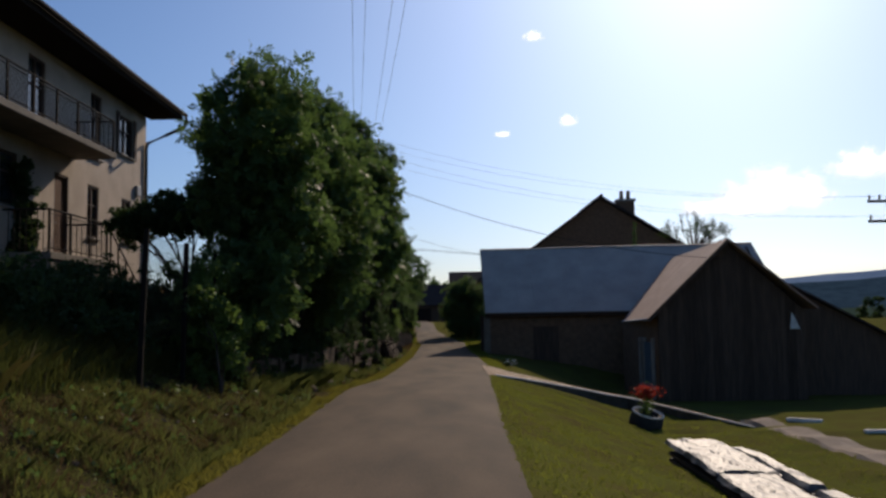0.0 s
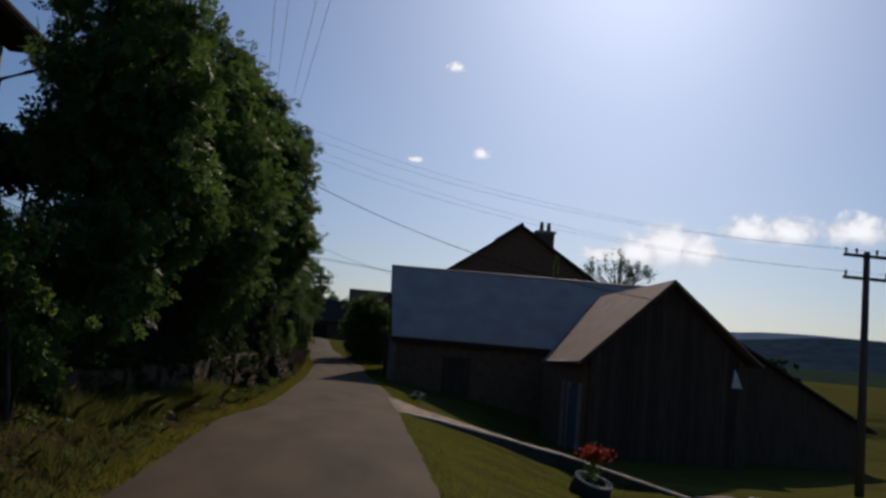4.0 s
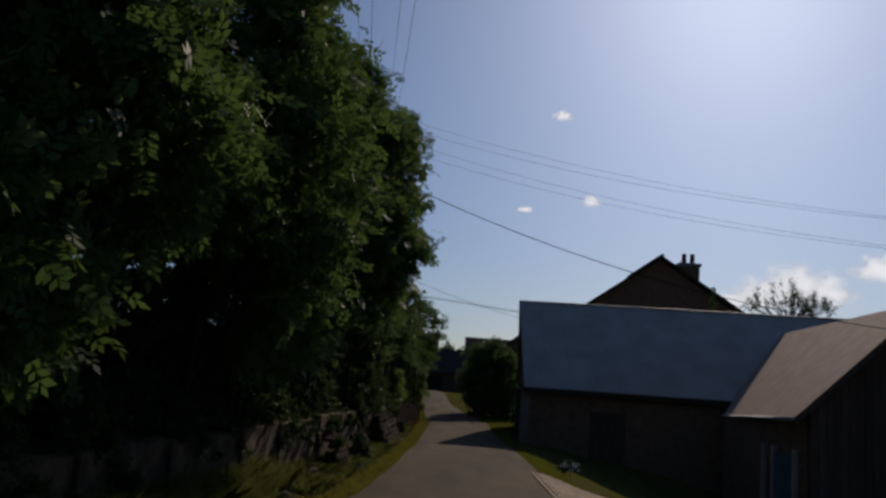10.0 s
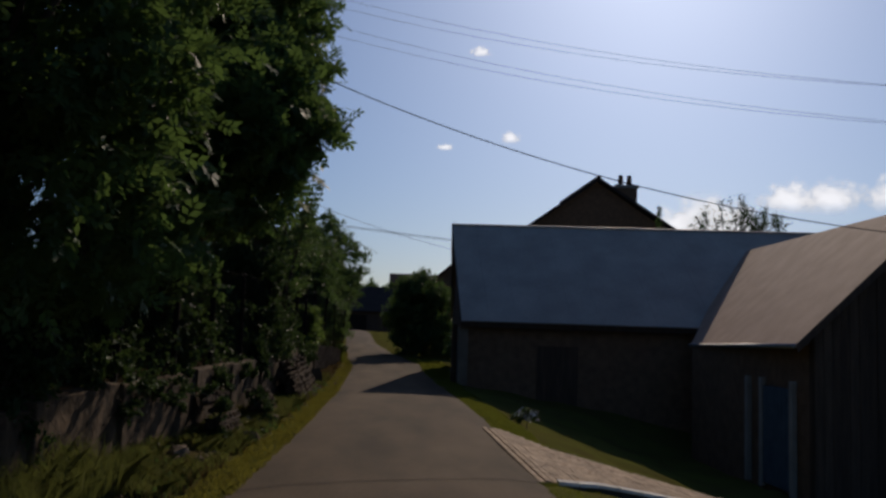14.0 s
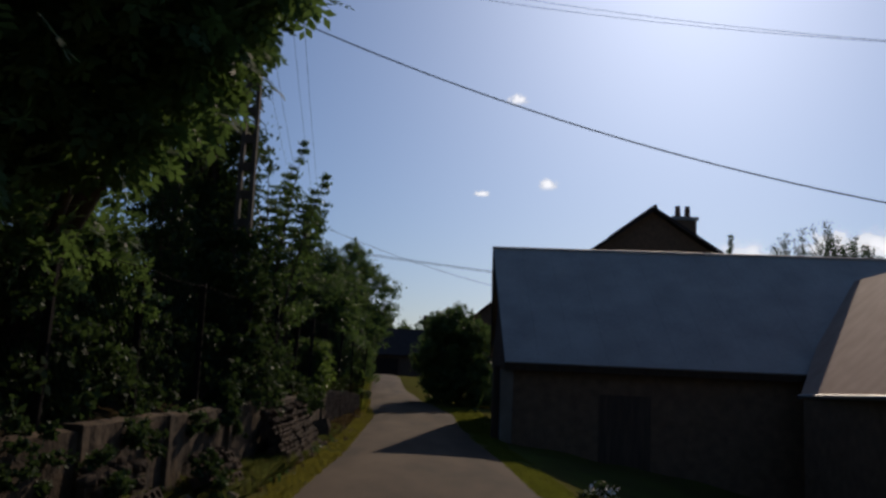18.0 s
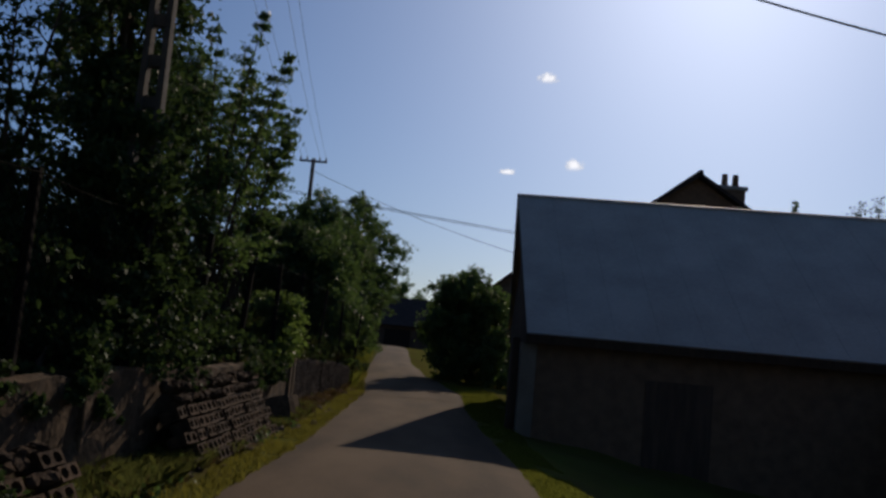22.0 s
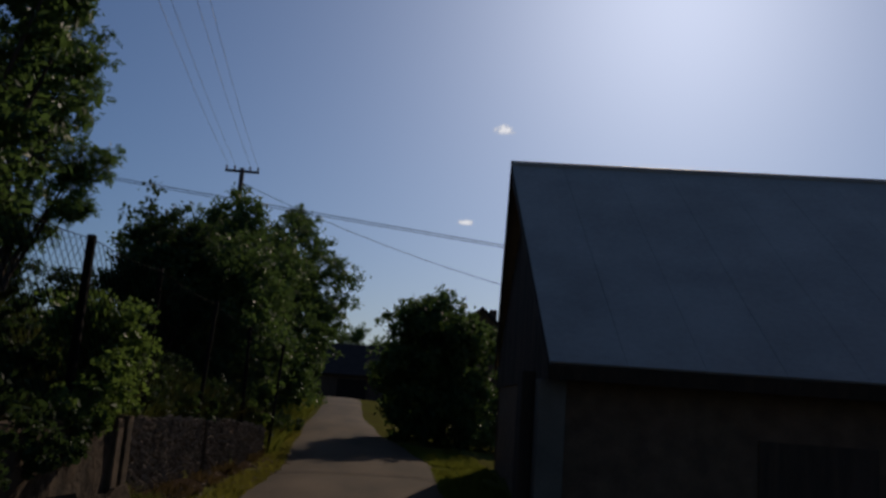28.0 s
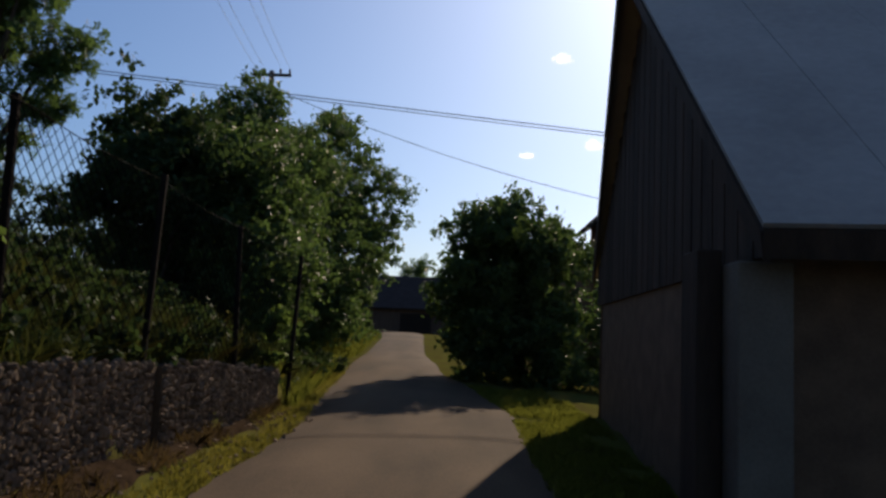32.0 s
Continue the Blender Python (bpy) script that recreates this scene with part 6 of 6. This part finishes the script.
for yy in ys:
    a = table(yy, WALL_X) - 0.02
    b = max(a + 0.25, table(yy, ROAD_L) - 0.55 + 0.22 * noise.noise((yy * 0.9, 3, 0)))
    for k in range(5):
        xx = a + (b - a) * k / 4
        verts.append((xx, yy, bumpy(xx, yy) + (0.03 if k < 4 else -0.03) + 0.03 * noise.noise((xx * 5, yy * 5, 8))))
for i in range(len(ys) - 1):
    for k in range(4):
        q = i * 5 + k
        faces.append((q, q + 1, q + 6, q + 5))
obj("ground", verts, faces, SOIL, label="bare brown soil and litter at the wall's foot", category="soil", kind="structure", smooth=True)


# ---- grass and weeds ----
def grass(name, spots, h, w, material, label, lean=0.35):
    n = len(spots)
    c = np.asarray(spots)
    hh = h * rng.uniform(0.5, 1.4, n)[:, None]
    d = rng.normal(size=(n, 3)) * lean
    d[:, 2] = 1
    s = rng.normal(size=(n, 3))
    s[:, 2] = 0
    s /= np.linalg.norm(s, axis=1)[:, None]
    mid = c + d * np.array((0.5, 0.5, 1)) * hh * 0.55
    tip = c + d * hh * np.array((1.3, 1.3, 0.95))
    v = np.stack([c - s * w, c + s * w, mid + s * w * 0.7, tip, mid - s * w * 0.7], 1).reshape(-1, 3)
    me = bpy.data.meshes.new(name)
    me.vertices.add(5 * n)
    me.vertices.foreach_set("co", v.astype(np.float32).ravel())
    me.loops.add(5 * n)
    me.loops.foreach_set("vertex_index", np.arange(5 * n, dtype=np.int32))
    me.polygons.add(n)
    me.polygons.foreach_set("loop_start", np.arange(0, 5 * n, 5, dtype=np.int32))
    me.update(calc_edges=True)
    me.validate()
    me.materials.append(material)
    return tagged(new(name, me), label, "grass", kind="stuff")


def spots(n, fx, y0, y1, keep=0.0):
    out = []
    while len(out) < n:
        y = rng.uniform(y0, y1)
        a, b = sorted(fx(y))
        x = rng.uniform(a, b)
        if noise.noise((x * 1.1, y * 1.1, 11)) < keep - 0.35:
            continue
        out.append((x, y, bumpy(x, y) - 0.01))
    return out


DRY = leaf_mat("dry_grass", (0.115, 0.08, 0.036), (0.07, 0.048, 0.022), (0.11, 0.078, 0.03), rough=0.8)
WEED = leaf_mat("dark_weeds", (0.055, 0.065, 0.018), (0.075, 0.06, 0.02), (0.09, 0.105, 0.022), rough=0.8)
VERGE = leaf_mat("verge_grass", (0.145, 0.138, 0.026), (0.122, 0.106, 0.026), (0.225, 0.21, 0.034), rough=0.65, share=0.45)
grass("verge_grass", spots(26000, lambda y: (table(y, ROAD_L) - 0.5 - 0.35 * noise.noise((y * 0.7, 9, 0)), table(y, ROAD_L) + 0.08 * noise.noise((y * 1.9, 4, 0)) + 0.03), 3, 66), 0.08, 0.006, VERGE, "short yellow-green grass along the lane's edge")
grass("bank_grass", spots(24000, lambda y: (table(y, ROAD_L) - 3.2, table(y, ROAD_L) - 0.3), 2, 20, 0.36), 0.15, 0.006, BLADES, "rough grass on the bank")
grass("bank_grass", spots(13000, lambda y: (table(y, WALL_X) + 0.05, table(y, ROAD_L) - 0.55), 20, 50, 0.3), 0.17, 0.008, BLADES, "rough grass at the foot of the wall")
grass("bank_grass", spots(34000, lambda y: (table(y, ROAD_L) - 4.5, table(y, ROAD_L) - 0.3), 2, 20, -1), 0.075, 0.006, BLADES, "short rough grass on the bank", lean=0.45)
grass("dry_grass", spots(17000, lambda y: (table(y, ROAD_L) - 4.4, table(y, ROAD_L) - 0.5), 2, 20, 0.12), 0.12, 0.006, DRY, "dead brown grass on the bank", lean=0.45)
grass("dry_grass", spots(9000, lambda y: (table(y, WALL_X) - 0.1, table(y, ROAD_L) - 0.5), 4, 58, 0.25), 0.16, 0.007, DRY, "dry straw-coloured grass tufts")
grass("lawn_grass", spots(70000, lambda y: (table(y, ROAD_R) - 0.04, table(y, ROAD_R) + (9.0 if y < 30.3 else 0.9)), 4, 52), 0.045, 0.0105, LAWN, "short lawn beside the lane")
grass("verge_grass", spots(17000, lambda y: (table(y, ROAD_R) - 0.05, min(table(y, ROAD_R) + 1.5, 2.6)), 51, 63), 0.075, 0.008, LAWN, "sunlit grass patch beside the barn")
grass("tall_weeds", spots(11000, lambda y: (table(y, WALL_X) - 0.1, table(y, WALL_X) + 0.75), 18.5, 29, -1), 0.42, 0.007, BLADES, "tall weeds in front of the old wall", lean=0.4)
grass("tall_weeds", spots(9500, lambda y: (table(y, WALL_X) + 0.1, table(y, ROAD_L) - 0.6), 26, 42.5, 0.2), 0.2, 0.006, BLADES, "rough weeds round the block stacks", lean=0.5)
grass("tall_weeds", spots(16000, lambda y: (table(y, ROAD_L) - 6.0, table(y, ROAD_L) - 2.6), 6, 20), 0.5, 0.008, WEED, "tall weeds on the bank", lean=0.4)
grass("tall_weeds", spots(12000, lambda y: (table(y, WALL_X) - 1.8, table(y, WALL_X) - 0.15), 46, 59), 0.24, 0.005, WEED, "dark weeds behind the wall", lean=0.6)
grass("tall_weeds", spots(15000, lambda y: (table(y, WALL_X) - 3.6, table(y, WALL_X) - 0.2), 50, 62, 0.1), 0.42, 0.006, WEED, "tall seeding weeds between the wall and the bushes", lean=0.3)
grass("tall_weeds", spots(22000, lambda y: (table(y, ROAD_L) - 2.4, table(y, ROAD_L) - 0.2), 58, 84), 0.26, 0.008, LAWN, "tall grass at the bend", lean=0.25)
weed_spots = np.array([(x + dx, y + dy, z + dz) for x, y, z in spots(80, lambda y: (table(y, ROAD_L) - 4.2, table(y, ROAD_L) - 0.7), 4, 20, 0.25) + spots(70, lambda y: (table(y, WALL_X) + 0.1, table(y, ROAD_L) - 0.5), 20, 48)
                       for dx, dy, dz in rng.normal(size=(26, 3)) * np.array((0.11, 0.11, 0.05)) + np.array((0, 0, 0.07))])
weeds = leaves_mesh("broadleaf_weeds", weed_spots, 0.075, LEAF_MID, None, "low broad-leaved weeds among the grass on the bank", aspect=0.6)
tagged(weeds, category="weeds", kind="stuff")
